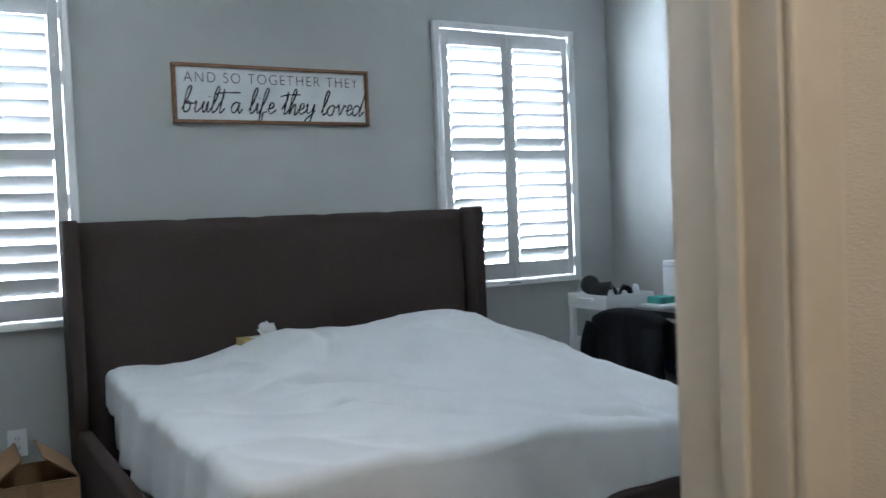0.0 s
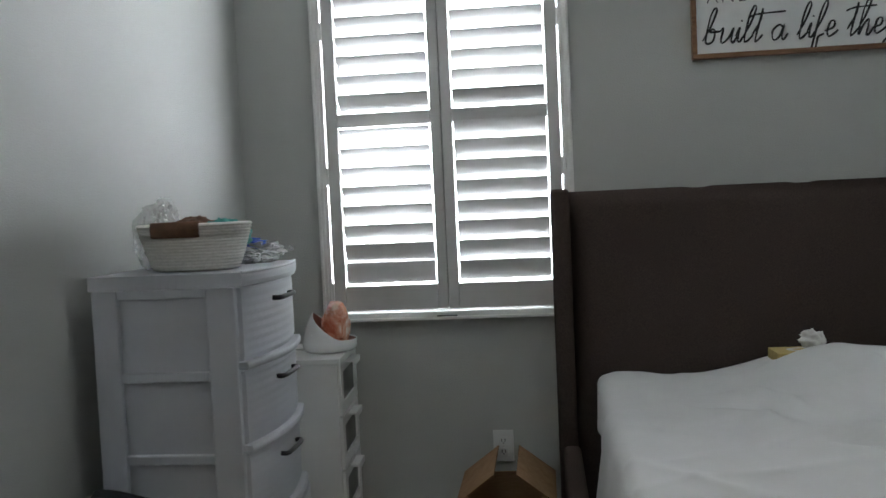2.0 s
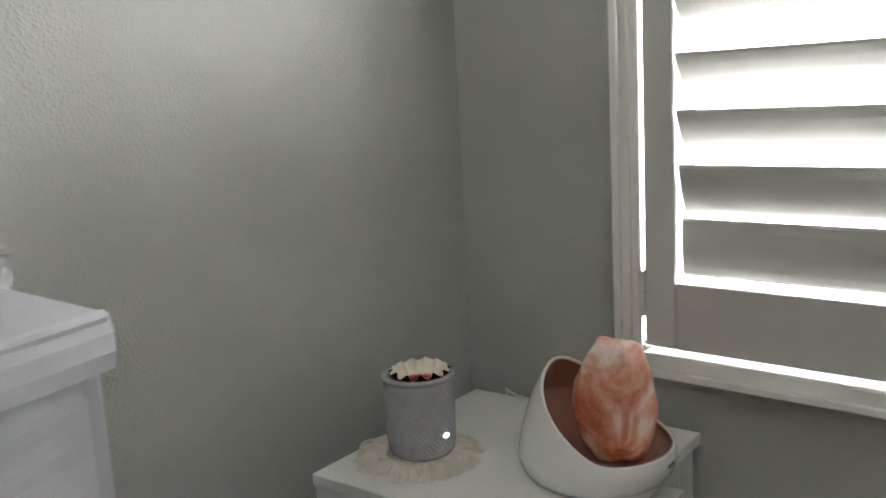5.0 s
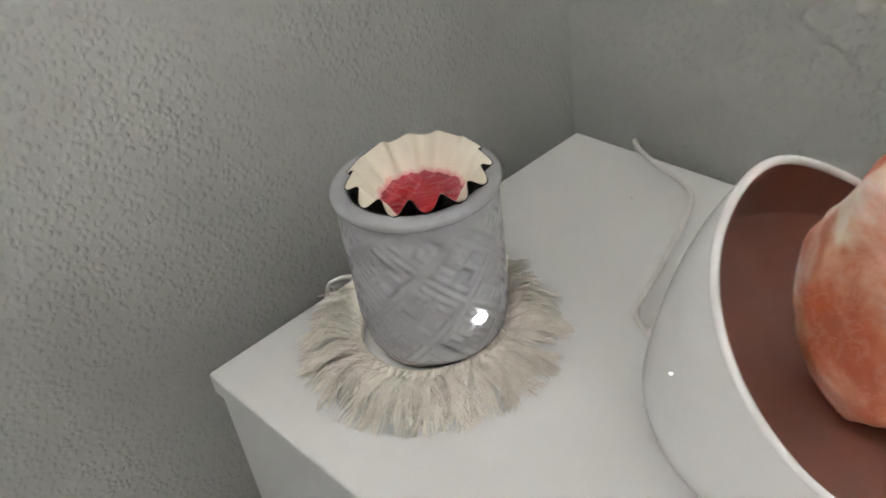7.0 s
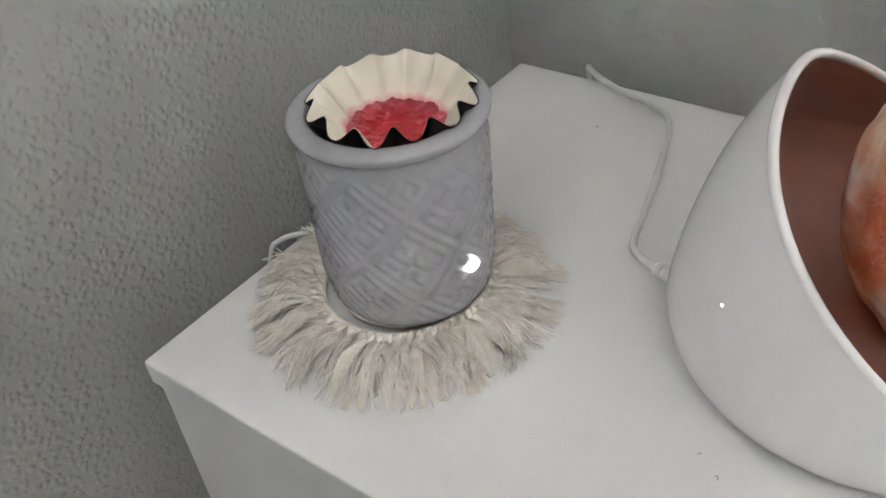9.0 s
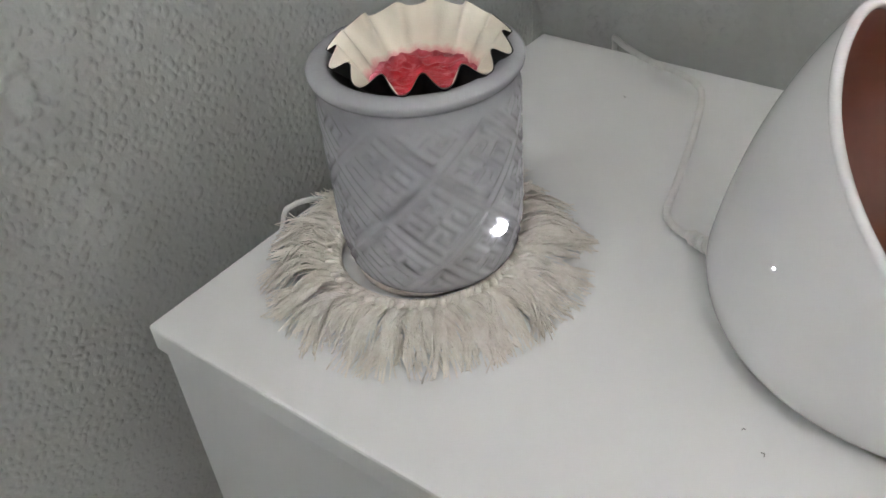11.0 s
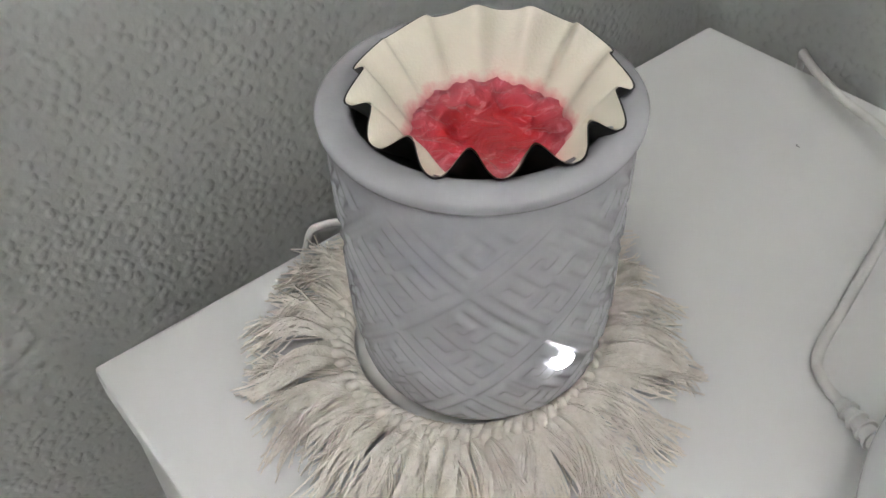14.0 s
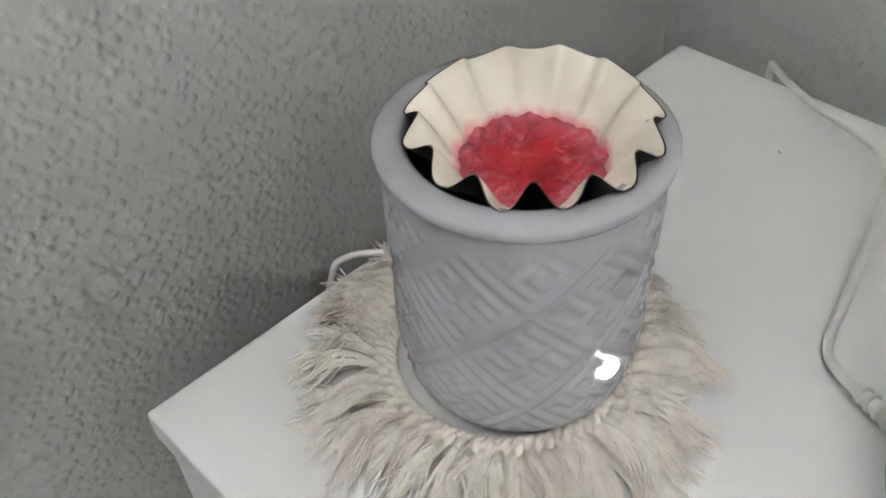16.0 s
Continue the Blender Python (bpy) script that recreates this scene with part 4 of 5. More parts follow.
def key_relief(az, z):
    """Height 0 to 1 of the fret pattern: flat lattice bands with a key in each diamond; az in turns of 30 degrees."""
    n = len(KEY)
    p, q = az, (z - 0.0715) / 0.0242
    a, b = (p + q) / 2, (p - q) / 2
    fa, fb = (a - math.floor(a)) * n - 0.5, (b - math.floor(b)) * n - 0.5
    i, j = math.floor(fa), math.floor(fb)
    ta, tb = smoothstep(0.1, 0.9, fa - i), smoothstep(0.1, 0.9, fb - j)

    def px(i, j):
        return 1.0 if KEY[j % n][i % n] == "#" else 0.0
    return (px(i, j) * (1 - ta) + px(i + 1, j) * ta) * (1 - tb) + (px(i, j + 1) * (1 - ta) + px(i + 1, j + 1) * ta) * tb


def wax_warmer():
    w = thing("wax_warmer", (WXC, WYC, CTOP + 0.0055), "grey glazed ceramic wax warmer with embossed fret pattern", "wax warmer")
    nu, nv, hb = 560, 180, 0.1015

    def wall_r(z):
        r = 0.0418 + 0.0028 * smoothstep(0.0, 0.03, z) + 0.0006 * smoothstep(0.03, 0.09, z)
        if z < 0.009:
            r -= 0.009 - math.sqrt(max(0.0, 0.009 ** 2 - (0.009 - z) ** 2))
        return r

    def f(u, v):
        z = hb * v
        r = wall_r(z)
        a = 2 * math.pi * u
        lift = 0.00075 * key_relief((360 * u + 45) / 30, z) * smoothstep(0.004, 0.012, z) * (1 - smoothstep(0.09, 0.096, z))
        r += lift
        return (r * math.cos(a), r * math.sin(a), z)
    part("body", grid_surface(nu, nv, f, True), M_GLAZE, w, smooth=True)
    part("underside", lathe([(0.001, 0.0005), (0.0345, 0.0)], 64, cap=False), M_GLAZE, w)
    R = 0.0477
    rim = [(wall_r(hb) - 0.0006, hb - 0.001), (R - 0.001, hb + 0.0003), (R, hb + 0.002), (R + 0.0002, hb + 0.004), (R - 0.0005, hb + 0.0048), (R - 0.002, hb + 0.0058), (R - 0.0048, hb + 0.0064), (R - 0.0082, hb + 0.0062), (R - 0.0098, hb + 0.0052), (R - 0.0108, hb + 0.003), (R - 0.0112, hb + 0.0004), (R - 0.0113, hb - 0.002)]
    part("rim", lathe(rim, 96, cap=False), M_GLAZE, w, smooth=True)
    part("dish", lathe([(R - 0.0112, hb - 0.0005), (R - 0.0125, hb - 0.003), (0.032, hb - 0.0085), (0.0225, hb - 0.0134), (0.001, hb - 0.0136)], 72, cap=False), M_DISH, w, smooth=True)
    # power light low on the wall that faces the room
    az = math.radians(LED_AZ)
    led = lathe([(0.0036, -0.0016), (0.0035, 0.0006), (0.0028, 0.0012), (0.0005, 0.0015)], 24, 0.85, 1.15)
    ob = part("power_light", led, M_WHITE_GLOW, w, "glowing white power light", True)
    zl = 0.0325
    ob.matrix_basis = Matrix.Translation(((wall_r(zl) + 0.0009) * math.cos(az), (wall_r(zl) + 0.0009) * math.sin(az), zl)) @ pose(0, 0, 0, 0, 90, math.degrees(az))


LED_AZ = -4.0
wax_warmer()


def fluted_liner():
    """A fluted paper cup that stands in the dish, black outside, cream inside."""
    c = thing("wax_liner", (WXC + 0.0022, WYC + 0.0013, CTOP + 0.0055 + 0.0903), "fluted cream paper liner, black outside, with melted red wax", "wax liner")
    tilt = Matrix.Rotation(radians(1.5), 4, Vector((0.73, 0.68, 0)))
    flutes, tip = 13, radians(-32.7)

    def surface(shift):
        def f(u, v):
            a = 2 * math.pi * u
            wob = noise.noise(Vector((math.cos(a) * 1.3, math.sin(a) * 1.3, 8)))
            wave = math.cos(flutes * (a - tip) + 0.7 * wob)
            wave = wave - 0.12 * math.cos(2 * flutes * (a - tip))
            k = smoothstep(0.0, 0.75, v) * (0.4 + 0.6 * v) * (0.95 + 0.35 * noise.noise(Vector((math.cos(a) * 2, math.sin(a) * 2, 4))))
            r = 0.0203 + 0.0176 * v ** 1.1 + 0.0029 * k * wave + shift
            z = 0.0228 * v ** 0.95 - 0.0029 * k * v * wave + 0.0016 * wob * v - 0.3 * shift
            return tilt @ Vector((r * math.cos(a), r * math.sin(a), z))
        return f
    part("inner_paper", grid_surface(312, 22, surface(0.0), True), M_LINER, c, "cream waxed paper stained pink", True)
    part("outer_paper", grid_surface(312, 22, surface(0.0006), True), M_LINER_OUT, c, "black outer paper", True)
    part("bottom", lathe([(0.001, -0.0004), (0.0207, 0.0)], 60, cap=False), M_LINER_OUT, c).matrix_basis = tilt

    def wax(u, v):
        a = 2 * math.pi * u
        r = 0.0236 * v * (1 + 0.05 * math.cos(flutes * (a - tip)) * v)
        x, y = r * math.cos(a), r * math.sin(a)
        ridge = (1 - abs(noise.noise(Vector((x * 95, y * 95, 2.0))))) ** 5
        ridge2 = (1 - abs(noise.noise(Vector((x * 210, y * 160, 7.0))))) ** 4
        crust = smoothstep(0.0085, 0.014, r)
        h = 0.0034 + (0.0013 * ridge + 0.0008 * ridge2) * crust + 0.0011 * smoothstep(0.014, 0.0236, r)
        return (x, y, h)
    part("wax", grid_surface(160, 44, wax, True), M_WAX, c, "crusted red melted wax", True).matrix_basis = tilt


fluted_liner()


def coaster():
    c = thing("fringed_coaster", (WXC - 0.005, WYC - 0.003, CTOP), "round cream macrame coaster with a long cotton fringe", "coaster")
    disc = [(0.001, 0.0005), (0.0335, 0.0005)]
    for i in range(8):
        r = 0.0325 - 0.004 * i
        disc += [(r + 0.0012, 0.0055), (r - 0.0008, 0.0072), (r - 0.0026, 0.0072), (r - 0.0042, 0.0055)]
    part("woven_disc", lathe(disc[:-1], 80, cap=False), M_FRINGE, c, smooth=True)
    for k in range(3):
        ph = 2 * math.pi * k / 3
        braid = [Vector(((0.0452 + 0.0019 * math.cos(26 * b + ph)) * math.cos(b), (0.0452 + 0.0019 * math.cos(26 * b + ph)) * math.sin(b), 0.0052 + 0.0017 * math.sin(26 * b + ph))) for b in [2 * math.pi * q / 312 for q in range(313)]]
        part("braid_cord", add_tube(bmesh.new(), braid, 0.0017, 7), M_FRINGE, c, smooth=True)
    knots = 58
    for i in range(knots):
        a = 2 * math.pi * (i + 0.15 * random.uniform(-1, 1)) / knots
        k = bmesh.new()
        for side in (-1, 1):
            twist = random.uniform(0.7, 1.3)
            pts = []
            for q in range(6):
                t = q / 5
                pts.append(Vector((0.0442 + 0.0085 * t, side * 0.0011 * math.cos(t * 3.1 * twist) + random.uniform(-0.0003, 0.0003), 0.0046 + 0.0033 * math.sin(math.pi * min(1.0, t * 1.15)) + random.uniform(-0.0006, 0.0006) + 0.0009 * side * math.sin(t * 3.1))))
            add_tube(k, pts, random.uniform(0.0011, 0.0015), 7, lambda t: 0.8 + 0.4 * math.sin(math.pi * t))
        bmesh.ops.rotate(k, verts=k.verts, cent=(0, 0, 0), matrix=Matrix.Rotation(a, 3, "Z"))
        part("knot", k, M_FRINGE, c, smooth=True)
    verts, faces = [], []

    def strand(a0, da, r1, lift, width, sway):
        base = len(verts)
        n = 6
        for j in range(n + 1):
            t = j / n
            a = a0 + da * t ** 1.3 + sway * math.sin(t * 5 + a0 * 31) * t
            r = 0.048 + (r1 - 0.048) * t
            z = 0.0055 * (1 - t) ** 0.8 + lift * math.sin(math.pi * min(1.0, t * 1.05)) + 0.0009
            w = width * (1.0 - 0.55 * t)
            ca, sa = math.cos(a), math.sin(a)
            for k in range(3):
                b = 2 * math.pi * k / 3 + a0 * 17
                off = w * math.cos(b)
                verts.append((r * ca - off * sa, r * sa + off * ca, max(0.0004, z + w * math.sin(b))))
        for j in range(n):
            for k in range(3):
                p, q = base + j * 3 + k, base + j * 3 + (k + 1) % 3
                faces.append((p, q, q + 3, p + 3))
        faces.append((base + n * 3, base + n * 3 + 1, base + n * 3 + 2))
    rnd = random.Random(11)
    for i in range(knots):
        a = 2 * math.pi * i / knots
        for half in (-0.5, 0.5):
            lean = rnd.gauss(0, 0.12)
            reach = rnd.uniform(0.074, 0.0885)
            rise = rnd.choice((0.0, 0.001, 0.0025, 0.0045)) + rnd.uniform(0.0, 0.0015)
            bend = rnd.uniform(-0.07, 0.07)
            for q in range(24):
                off = rnd.gauss(0, 0.019)
                strand(a + half * 0.05 + off * 0.8, lean + off + rnd.gauss(0, 0.022), reach + rnd.uniform(-0.009, 0.0025), rise + rnd.uniform(-0.0012, 0.0045), rnd.uniform(0.0005, 0.00092), bend + rnd.uniform(-0.045, 0.045))
    me = bpy.data.meshes.new("fringe")
    me.from_pydata(verts, [], faces)
    me.materials.append(M_FRINGE)
    ob = new("fringe", me)
    ob.parent = c
    tagged(ob, "loose cream cotton strands", "", "", "stuff")


coaster()


# ---- white pod holder with the salt rock ----
EX, EY, EAZ = 0.3413, -0.185, 2.9


def pod():
    p = thing("egg_pod", (EX, EY, CTOP), "glossy white egg-shaped bowl with a rose gold lining", "decor bowl", rz=EAZ)
    low, rise, belly, zb, crown = 0.037, 0.0955, 0.0956, 0.0275, 0.0575

    def radius(z):
        if z < zb:
            return belly - 0.018 + 0.018 * math.sqrt(max(0.0, 1 - (1 - z / zb) ** 2))
        t = (z - zb) / (low + rise - zb)
        egg = belly * math.sqrt(1 - (1 - (crown / belly) ** 2) * t * t)
        return 0.41 * (belly + (crown - belly) * t) + 0.59 * egg

    def rim_height(a):
        """a: degrees from the open side."""
        d = abs((a + 180) % 360 - 180)
        t = (-math.cos(radians(d)) + 0.45) / 1.45
        return low + rise * (0.5 * (t + math.sqrt(t * t + 0.012)) / 1.003) ** 0.88

    def outer(u, v):
        a = 360 * u
        z = 0.0018 + (rim_height(a) - 0.0018) * v
        r = radius(z)
        return (r * math.cos(radians(a)), r * math.sin(radians(a)), z)

    def inner(u, v):
        a = 360 * u
        h, floor = rim_height(a), 0.0145
        zc = 0.034 + 0.55 * (h - low)
        if v < 0.5:
            z = h - (h - zc) * v / 0.5
            r = radius(z) - 0.0046
        else:
            q = (v - 0.5) / 0.5 * math.pi / 2
            z = zc - (zc - floor) * math.sin(q)
            r = (radius(zc) - 0.0046) * max(0.001, math.cos(q))
        return (r * math.cos(radians(a)), r * math.sin(radians(a)), z)
    part("shell", grid_surface(120, 40, outer, True), M_EGG, p, smooth=True)
    part("lining", grid_surface(120, 48, inner, True), M_ROSE, p, "satin rose gold lining", True)
    rim = bmesh.new()
    pts = []
    for i in range(121):
        a = 3.0 * i
        h = rim_height(a)
        r = radius(h) - 0.0023
        pts.append(Vector((r * math.cos(radians(a)), r * math.sin(radians(a)), h)))
    add_tube(rim, pts, 0.0024, 10)
    part("rim", rim, M_EGG, p, smooth=True)
    part("foot", lathe([(0.06, 0.0), (0.072, 0.0), (0.0735, 0.0012), (0.06, 0.003)], 64), M_EGG, p)
    for a in (7.5, 25):
        bt = lathe([(0.0042, 0.0), (0.0042, 0.0006), (0.0034, 0.0009), (0.0005, 0.0009)], 20)
        part("touch_button", bt, M_ROSE, p).matrix_basis = pose(0.07 * math.cos(radians(a)), 0.07 * math.sin(radians(a)), 0.0226, 0, -22, a)
    # faint marking below the lip, too small to read
    for i, (wd, a) in enumerate(((0.004, 4), (0.003, 0.5), (0.0035, -3))):
        r = radius(0.027) + 0.0002
        part("mark_bar", box(-0.0002, 0.0002, -wd / 2, wd / 2, -0.0025, 0.0025), M_INK_GREY, p).matrix_basis = pose(r * math.cos(radians(a)), r * math.sin(radians(a)), 0.027, 0, 0, a)
    # bright spot on the shell's flank, drawn as a small emissive dot
    part("bright_dot", lathe([(0.0005, 0.0), (0.00045, 0.0003), (0.0001, 0.0004)], 12), M_WHITE_GLOW, p, "tiny bright spot drawn as a glowing white dot").matrix_basis = pose(0, 0, 0) @ Matrix.Translation((radius(0.062) * math.cos(radians(-124)), radius(0.062) * math.sin(radians(-124)), 0.062)) @ pose(0, 0, 0, 0, 90, -124)


pod()


def salt_rock():
    s = thing("salt_rock", (0.361, -0.17, CTOP + 0.0135), "rough pink-orange rock salt lump standing in the bowl", "salt rock", rz=20)
    bm = bmesh.new()
    bmesh.ops.create_icosphere(bm, subdivisions=6, radius=1.0)
    rnd = random.Random(9)
    planes = []
    for i in range(22):
        d = Vector((rnd.gauss(0, 1), rnd.gauss(0, 1), rnd.gauss(0, 0.7))).normalized()
        planes.append((d, rnd.uniform(0.78, 0.98)))
    for v in bm.verts:
        d = v.co.normalized()
        acc = 1.0
        for p, h in planes:
            c = d.dot(p)
            if c > 0.2:
                acc += (c / h) ** 70
        k = acc ** (-1 / 70) * 1.04
        k *= 1 + 0.025 * noise.fractal(d * 4, 1, 2, 4) + 0.04 * noise.noise(d * 1.7)
        z = d.z * k
        wide = 1.02 + 0.03 * math.cos(z * 2.0) - 0.2 * max(0, z) ** 2 + 0.05 * max(0, -z)
        v.co = (0.0478 * d.x * k * wide - 0.003 * z, 0.0465 * d.y * k * wide, 0.0735 + 0.085 * z)
    low = min(v.co.z for v in bm.verts)
    for v in bm.verts:
        v.co.z = max(v.co.z - low, 0.006) - 0.006
    part("rock", bm, M_SALT, s, smooth=True)


salt_rock()


def cords():
    z = CTOP + 0.0022
    a = thing("lamp_cord", (0, 0, 0), "thin white power cord leading from the egg bowl to the wall", "cord")
    part("wire", tube([(0.249, -0.2, z + 0.006), (0.236, -0.195, z + 0.004), (0.222, -0.19, z + 0.003), (0.2125, -0.18, z + 0.003), (0.204, -0.15, z + 0.007), (0.192, -0.11, z + 0.013), (0.178, -0.078, z + 0.015), (0.158, -0.063, z + 0.013), (0.128, -0.05, z + 0.009), (0.105, -0.039, z + 0.008), (0.0925, -0.031, z + 0.0075), (0.086, -0.0225, z + 0.002), (0.084, -0.018, z - 0.02), (0.083, -0.016, z - 0.2)], 0.0021, 8, 8), M_CORD, a, smooth=True)
    grip = tube([(0.258, -0.2035, z + 0.009), (0.246, -0.199, z + 0.006), (0.231, -0.193, z + 0.0035)], 0.0042, 12, 6, lambda t: 1.0 - 0.4 * t)
    part("strain_relief", grip, M_CORD, a, smooth=True)
    for i in range(4):
        t = i / 3
        q = Vector((0.2475, -0.1995, z + 0.0062)).lerp(Vector((0.2355, -0.195, z + 0.0045)), t)
        part("relief_ring", add_tube(bmesh.new(), [q, q + Vector((-0.0012, 0.0005, -0.0003))], 0.0045 - 0.0006 * t, 12), M_CORD, a)
    b = thing("warmer_cord", (0, 0, 0), "thin white cord of the wax warmer along the wall", "cord")
    part("wire", tube([(0.1, -0.262, z + 0.004), (0.078, -0.257, z + 0.002), (0.058, -0.263, z), (0.047, -0.273, z + 0.0006), (0.0395, -0.284, z), (0.036, -0.291, z - 0.008), (0.0345, -0.296, z - 0.05), (0.0345, -0.3, z - 0.25)], 0.0016, 8, 8), M_CORD, b, smooth=True)


cords()


def lint():
    """A few dust specks and lint curls on the cabinet top."""
    rnd = random.Random(4)
    bm = bmesh.new()
    for i in range(9):
        x, y = rnd.uniform(0.06, 0.38), rnd.uniform(-0.35, -0.06)
        if math.hypot(x - WXC, y - WYC) < 0.09 or math.hypot(x - EX, y - EY) < 0.1:
            continue
        a, n = rnd.uniform(0, 6.28), rnd.uniform(0.0006, 0.002)
        add_tube(bm, [Vector((x, y, CTOP + 0.0004)), Vector((x + n * math.cos(a), y + n * math.sin(a), CTOP + 0.0007)), Vector((x + n * math.cos(a + 0.6) * 1.5, y + n * math.sin(a + 0.6) * 1.5, CTOP + 0.0004))], 0.0002, 5)
    tagged(mesh_object("dust_specks", bm, M_SMOKE), "small dark dust specks on the white cabinet top", "dust", "", "stuff")


lint()


# ---- desk corner by the east wall ----
def utility_cart():
    c = thing("utility_cart", (3.71, -0.51, 0.0), "white slatted rolling cart with cluttered top", "cart")
    X, Y, Hh = 0.16, 0.15, 0.8
    for x in (-X, X - 0.03):
        for y in (-Y, Y - 0.03):
            part("post", box(x, x + 0.03, y, y + 0.03, 0.03, Hh - 0.005, 0.004), M_MELAMINE, c)
            part("foot", lathe([(0.012, 0.0), (0.02, 0.004), (0.02, 0.026), (0.01, 0.03)], 16), M_BLACK, c).matrix_basis = pose(x + 0.015, y + 0.015, 0)
    for z in (Hh, Hh - 0.235, Hh - 0.47, Hh - 0.7):
        t = bmesh.new()
        add_box(t, -X + 0.002, X - 0.002, -Y + 0.002, Y - 0.002, z - 0.075, z - 0.067)
        for a, b, cc, d in ((-X - 0.002, X + 0.002, -Y - 0.002, -Y + 0.003), (-X - 0.002, X + 0.002, Y - 0.003, Y + 0.002), (-X - 0.002, -X + 0.003, -Y + 0.0035, Y - 0.0035), (X - 0.003, X + 0.002, -Y + 0.0035, Y - 0.0035)):
            add_box(t, a, b, cc, d, z - 0.066, z, 0.002)
        sh = part("shelf", t, M_MELAMINE, c)
        part("pull_lip", box(-X - 0.018, -X - 0.0025, -0.06, 0.06, z - 0.03, z - 0.018, 0.003), M_MELAMINE, sh)
    g = thing("hair_dryer", (3.63, -0.46, Hh - 0.065), "black hair dryer lying on the cart", "hair dryer")
    part("barrel", tube([(0, -0.01, 0.075), (0.02, -0.04, 0.078), (0.05, -0.09, 0.082)], 0.042, 16, 5), M_BLACK, g, smooth=True)
    part("grip", tube([(0.0, -0.02, 0.05), (-0.005, 0.02, 0.03), (-0.01, 0.07, 0.016)], 0.016, 12, 5), M_BLACK, g, smooth=True)
    m = thing("round_mirror", (3.6, -0.48, Hh - 0.065), "small round black tabletop mirror on the cart", "mirror")
    part("disc", lathe([(0.002, -0.006), (0.046, -0.006), (0.05, 0.0), (0.046, 0.006), (0.002, 0.006)], 40), M_BLACK, m).matrix_basis = pose(0, 0, 0.11, 90, 0, -35)
    part("stand", lathe([(0.035, 0.0), (0.034, 0.006), (0.006, 0.012), (0.006, 0.064)], 24), M_BLACK, m)
    names = [("hair_brush", M_BLACK, 3.66, -0.55, 0.045, 0.02, 0.032), ("folded_towel", M_PAPER, 3.66, -0.43, 0.05, 0.04, 0.042), ("makeup_bag", M_FABRIC_BLACK, 3.74, -0.6, 0.04, 0.03, 0.05),
             ("glasses_case", M_BLACK, 3.76, -0.45, 0.05, 0.03, 0.045), ("cosmetics_pouch", M_PAPER, 3.83, -0.57, 0.02, 0.025, 0.05), ("comb_pouch", M_FABRIC_BLACK, 3.72, -0.5, 0.03, 0.025, 0.05),
             ("cotton_pad_bag", M_PAPER, 3.62, -0.62, 0.02, 0.018, 0.045), ("cable_bundle", M_BLACK, 3.8, -0.52, 0.03, 0.03, 0.048), ("face_cloth", M_PAPER, 3.7, -0.63, 0.024, 0.014, 0.04)]
    for i, (nm, mt, x, y, a, b2, h) in enumerate(names):
        o = thing(nm, (x, y, Hh - 0.066), ("white" if mt is M_PAPER else "black") + " " + nm.replace("_", " ") + " lying on the white cart", nm.split("_")[-1])
        part("body", crumple(0, 0, 0, a, b2, h, 2.0 + i * 3.1, 0.16, 26), mt, o, smooth=True)


utility_cart()


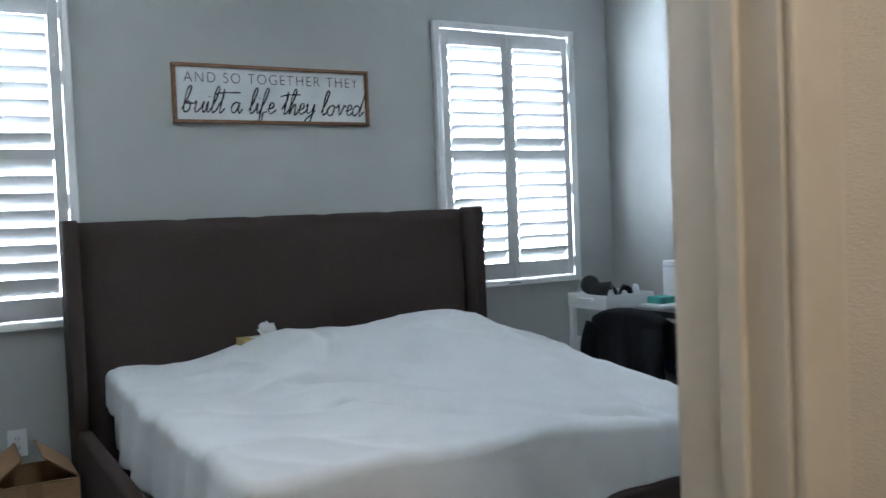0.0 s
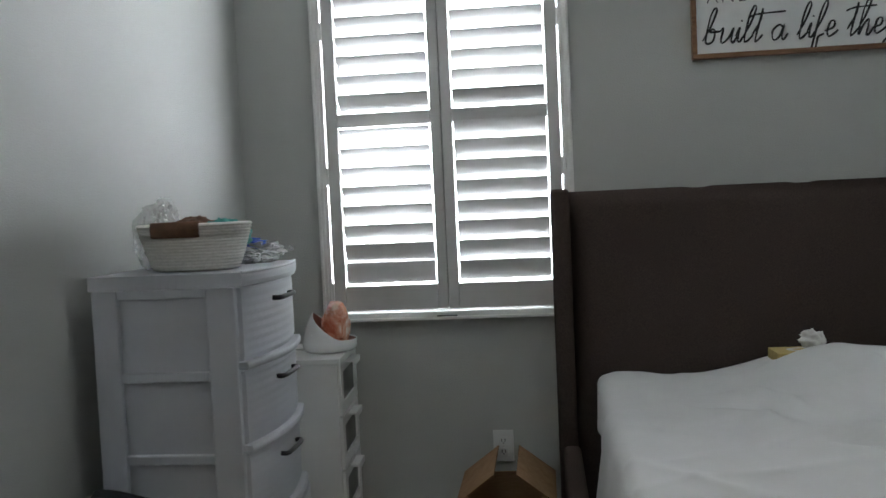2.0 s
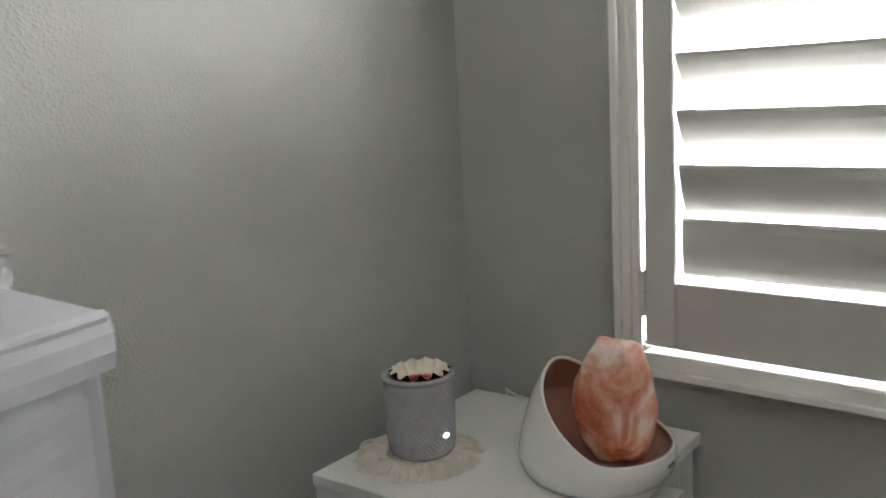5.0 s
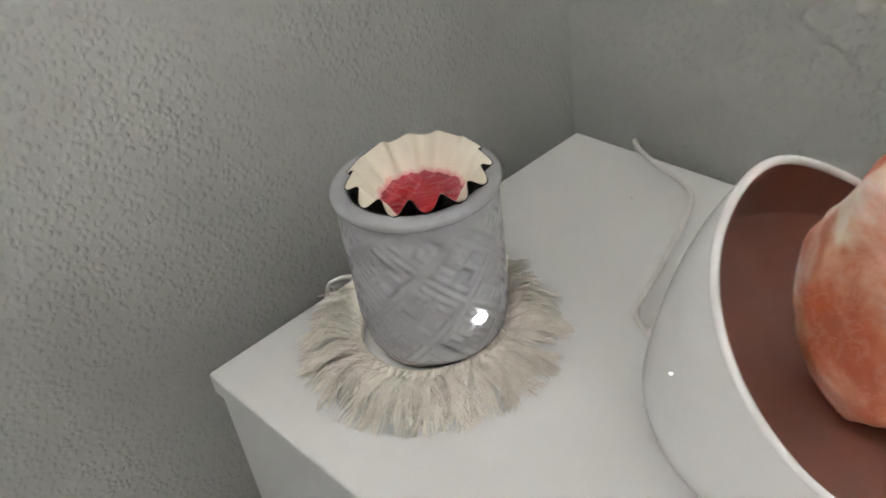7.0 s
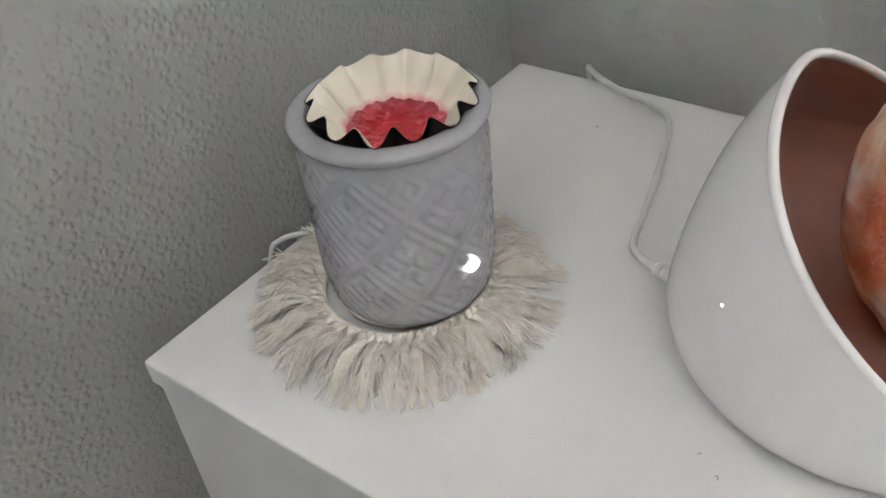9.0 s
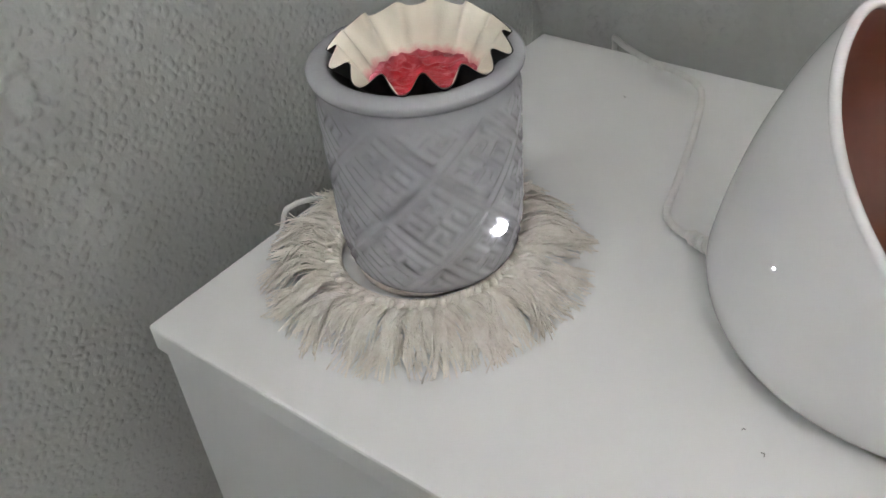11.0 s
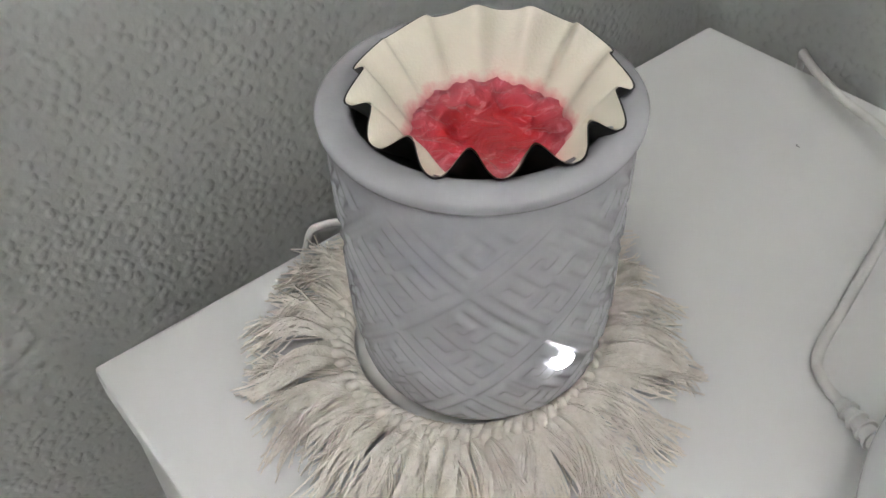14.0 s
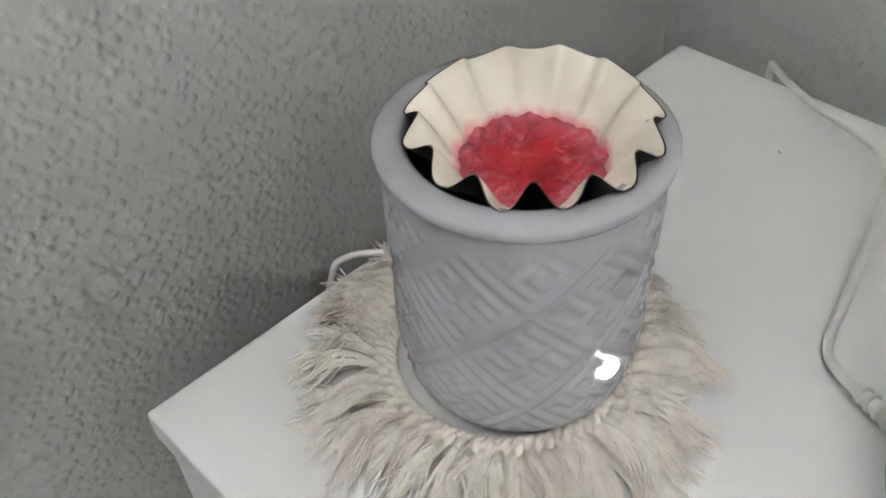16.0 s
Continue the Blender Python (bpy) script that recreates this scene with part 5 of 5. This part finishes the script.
def desk_group():
    d = thing("desk", (3.88, -0.96, 0.0), "black writing desk against the wall", "desk")
    part("desktop", box(-0.27, 0.27, -0.21, 0.24, 0.71, 0.74, 0.003), M_DESK, d)
    # added black sheet that darkens the open space under the desktop
    part("dark_filler", box(0.215, 0.23, -0.145, 0.155, 0.08, 0.7095, 0.001), M_DESK, d)
    for x in (-0.25, 0.21):
        for y in (-0.19, 0.16):
            part("leg", box(x, x + 0.04, y, y + 0.04, 0.0, 0.7095, 0.003), M_DESK, d)
    part("apron", box(-0.208, 0.208, -0.185, -0.165, 0.6, 0.7095, 0.002), M_DESK, d)
    ch = thing("desk_chair", (3.59, -1.0, 0.0), "dark chair draped with black clothes, by the desk", "chair")
    part("seat", box(-0.2, 0.2, -0.2, 0.2, 0.42, 0.47, 0.015), M_BLACK, ch)
    for x in (-0.19, 0.16):
        for y in (-0.19, 0.16):
            part("leg", box(x, x + 0.03, y, y + 0.03, 0.0, 0.4195, 0.004), M_BLACK, ch)
    part("backrest", box(-0.2, -0.17, -0.19, 0.19, 0.4705, 0.745, 0.012), M_BLACK, ch)
    j = thing("draped_jacket", (3.405, -1.0, 0.745), "black jacket hung over the chair back", "jacket")

    def drape(u, v):
        """Down the front, over the backrest and down behind, in soft hanging folds."""
        y = (u - 0.5) * 0.46
        front, back = 0.42, 0.2
        d = -front + (front + back) * v
        fold = noise.noise(Vector((u * 6.0, d * 2.0, 3.0))) + 0.5 * noise.noise(Vector((u * 15.0, d * 3.0, 8.0)))
        side = -1 if d < 0 else 1
        hang = max(0.0, abs(d) - 0.03)
        x = side * (0.03 * min(1.0, abs(d) / 0.03) + 0.004 + 0.022 * fold * min(1.0, hang / 0.12) + 0.05 * hang * (1 if side < 0 else 0))
        z = 0.012 - 0.012 * min(1.0, abs(d) / 0.03) ** 2 - hang + 0.012 * math.sin(u * math.pi) - 0.03 * abs(2 * u - 1) ** 3
        return (x, y * (1 + 0.25 * hang), z)
    thicken(part("cloth", grid_surface(60, 60, drape), M_FABRIC_BLACK, j, smooth=True), 0.012)
    for y in (-0.19, 0.2):
        part("sleeve", tube([(-0.05, y, -0.05), (-0.075, y * 1.1, -0.16), (-0.07, y * 1.12, -0.3), (-0.08, y * 1.1, -0.43)], 0.042, 14, 6, lambda t: 1.0 - 0.25 * t), M_FABRIC_BLACK, j, smooth=True)
    k = thing("navy_garment", (3.55, -1.15, 0.472), "dark navy and red garment lying on the chair", "clothes")
    part("navy_cloth", crumple(0, 0, 0, 0.1, 0.07, 0.11, 7.7, 0.2, 40), M_NAVY, k, smooth=True)
    part("red_cloth", crumple(0.0, -0.06, 0.0, 0.05, 0.03, 0.03, 3.7, 0.2, 30), M_RED, k, smooth=True)
    things = [("shoe_box", M_PAPER, 3.905, -0.775, 0.035, 0.045, 0.22, "tall white box standing on the desk"), ("lilac_folder", M_LILAC, 3.97, -0.845, 0.04, 0.012, 0.15, "lilac card folder standing on the desk"),
              ("white_folder", M_PAPER, 3.99, -0.89, 0.045, 0.012, 0.16, "white card folder standing on the desk"), ("notebook", M_PAPER, 3.75, -0.84, 0.075, 0.08, 0.016, "white notebook lying on the black desk"),
              ("teal_box", M_TEAL, 3.77, -0.82, 0.05, 0.05, 0.035, "small teal box on the desk"), ("black_speaker", M_BLACK, 3.82, -1.04, 0.05, 0.06, 0.15, "black boxy speaker standing on the desk"),
              ("mint_carton", M_TEAL, 4.04, -0.94, 0.025, 0.03, 0.15, "mint green carton on the desk"), ("small_white_box", M_PAPER, 4.06, -0.76, 0.04, 0.03, 0.13, "small white box on the desk")]
    for nm, mt, x, y, a, b, h, lab in things:
        zz = 0.74 if nm != "teal_box" else 0.757
        if nm == "notebook":
            o = thing(nm, (x, y, 0.74), lab, "notebook")
        else:
            o = thing(nm, (x, y, zz), lab, nm.split("_")[-1])
        part("body", box(-a, a, -b, b, 0.0, h, min(0.006, h / 4)), mt, o)
        if h > 0.1:
            part("lid_edge", box(-a - 0.001, a + 0.001, -b - 0.001, b + 0.001, h * 0.86, h * 0.88), M_LILAC if mt is M_PAPER else M_BLACK, o)


desk_group()


def drawer_chest():
    c = thing("drawer_chest", (3.935, -1.38, 0.0), "tall white drawer chest with cut-out dark grips", "drawer unit")
    X, Y, Hh = 0.235, 0.185, 1.07
    part("carcass", box(-X + 0.018, X, -Y, Y, 0.0, Hh - 0.016, 0.002), M_MELAMINE, c)
    part("top", box(-X, X, -Y, Y, Hh - 0.0155, Hh, 0.002), M_MELAMINE, c)
    n = 9
    hs = [0.093] * 5 + [0.12, 0.12, 0.145, 0.145]
    z = Hh - 0.018
    for k in range(n):
        z1, z0 = z, z - hs[k] + 0.003
        z = z - hs[k]
        d = part("drawer", box(-X, -X + 0.0165, -Y + 0.003, Y - 0.003, z0, z1, 0.0015), M_MELAMINE, c)
        g = bmesh.new()
        vs = [g.verts.new((-X - 0.001, y, zz)) for y, zz in ((-0.058, z1), (0.058, z1), (0.045, z1 - 0.018), (-0.045, z1 - 0.018))]
        vb = [g.verts.new((-X + 0.004, v.co.y, v.co.z)) for v in vs]
        g.faces.new(vs)
        g.faces.new(vb[::-1])
        for i in range(4):
            g.faces.new((vs[i], vs[(i + 1) % 4], vb[(i + 1) % 4], vb[i]))
        part("grip_cutout", g, M_BLACK, d, "dark cut-out grip")
    t = thing("tape_roll", (3.86, -1.42, Hh), "white roll lying on the drawer chest", "roll")
    part("roll", lathe([(0.02, 0.0), (0.055, 0.0), (0.056, 0.004), (0.056, 0.036), (0.054, 0.04), (0.02, 0.04), (0.02, 0.001)], 36, cap=False), M_PAPER, t)
    f = thing("navy_pouch", (3.9, -1.52, Hh), "dark navy fabric pouch on the drawer chest", "pouch")
    part("cloth", crumple(0, 0, 0, 0.06, 0.045, 0.07, 12.0, 0.25, 32), M_NAVY, f, smooth=True)
    b = thing("white_bottle", (4.05, -1.24, Hh), "white pump bottle on the drawer chest", "bottle")
    part("body", lathe([(0.001, 0.0), (0.028, 0.0), (0.03, 0.004), (0.03, 0.09), (0.024, 0.1), (0.01, 0.106), (0.01, 0.115)], 28), M_PAPER, b, smooth=True)
    part("pump", tube([(0, 0, 0.112), (0, 0, 0.135), (0.004, 0, 0.142), (0.035, 0, 0.14)], 0.006, 10, 5), M_PAPER, b, smooth=True)


drawer_chest()
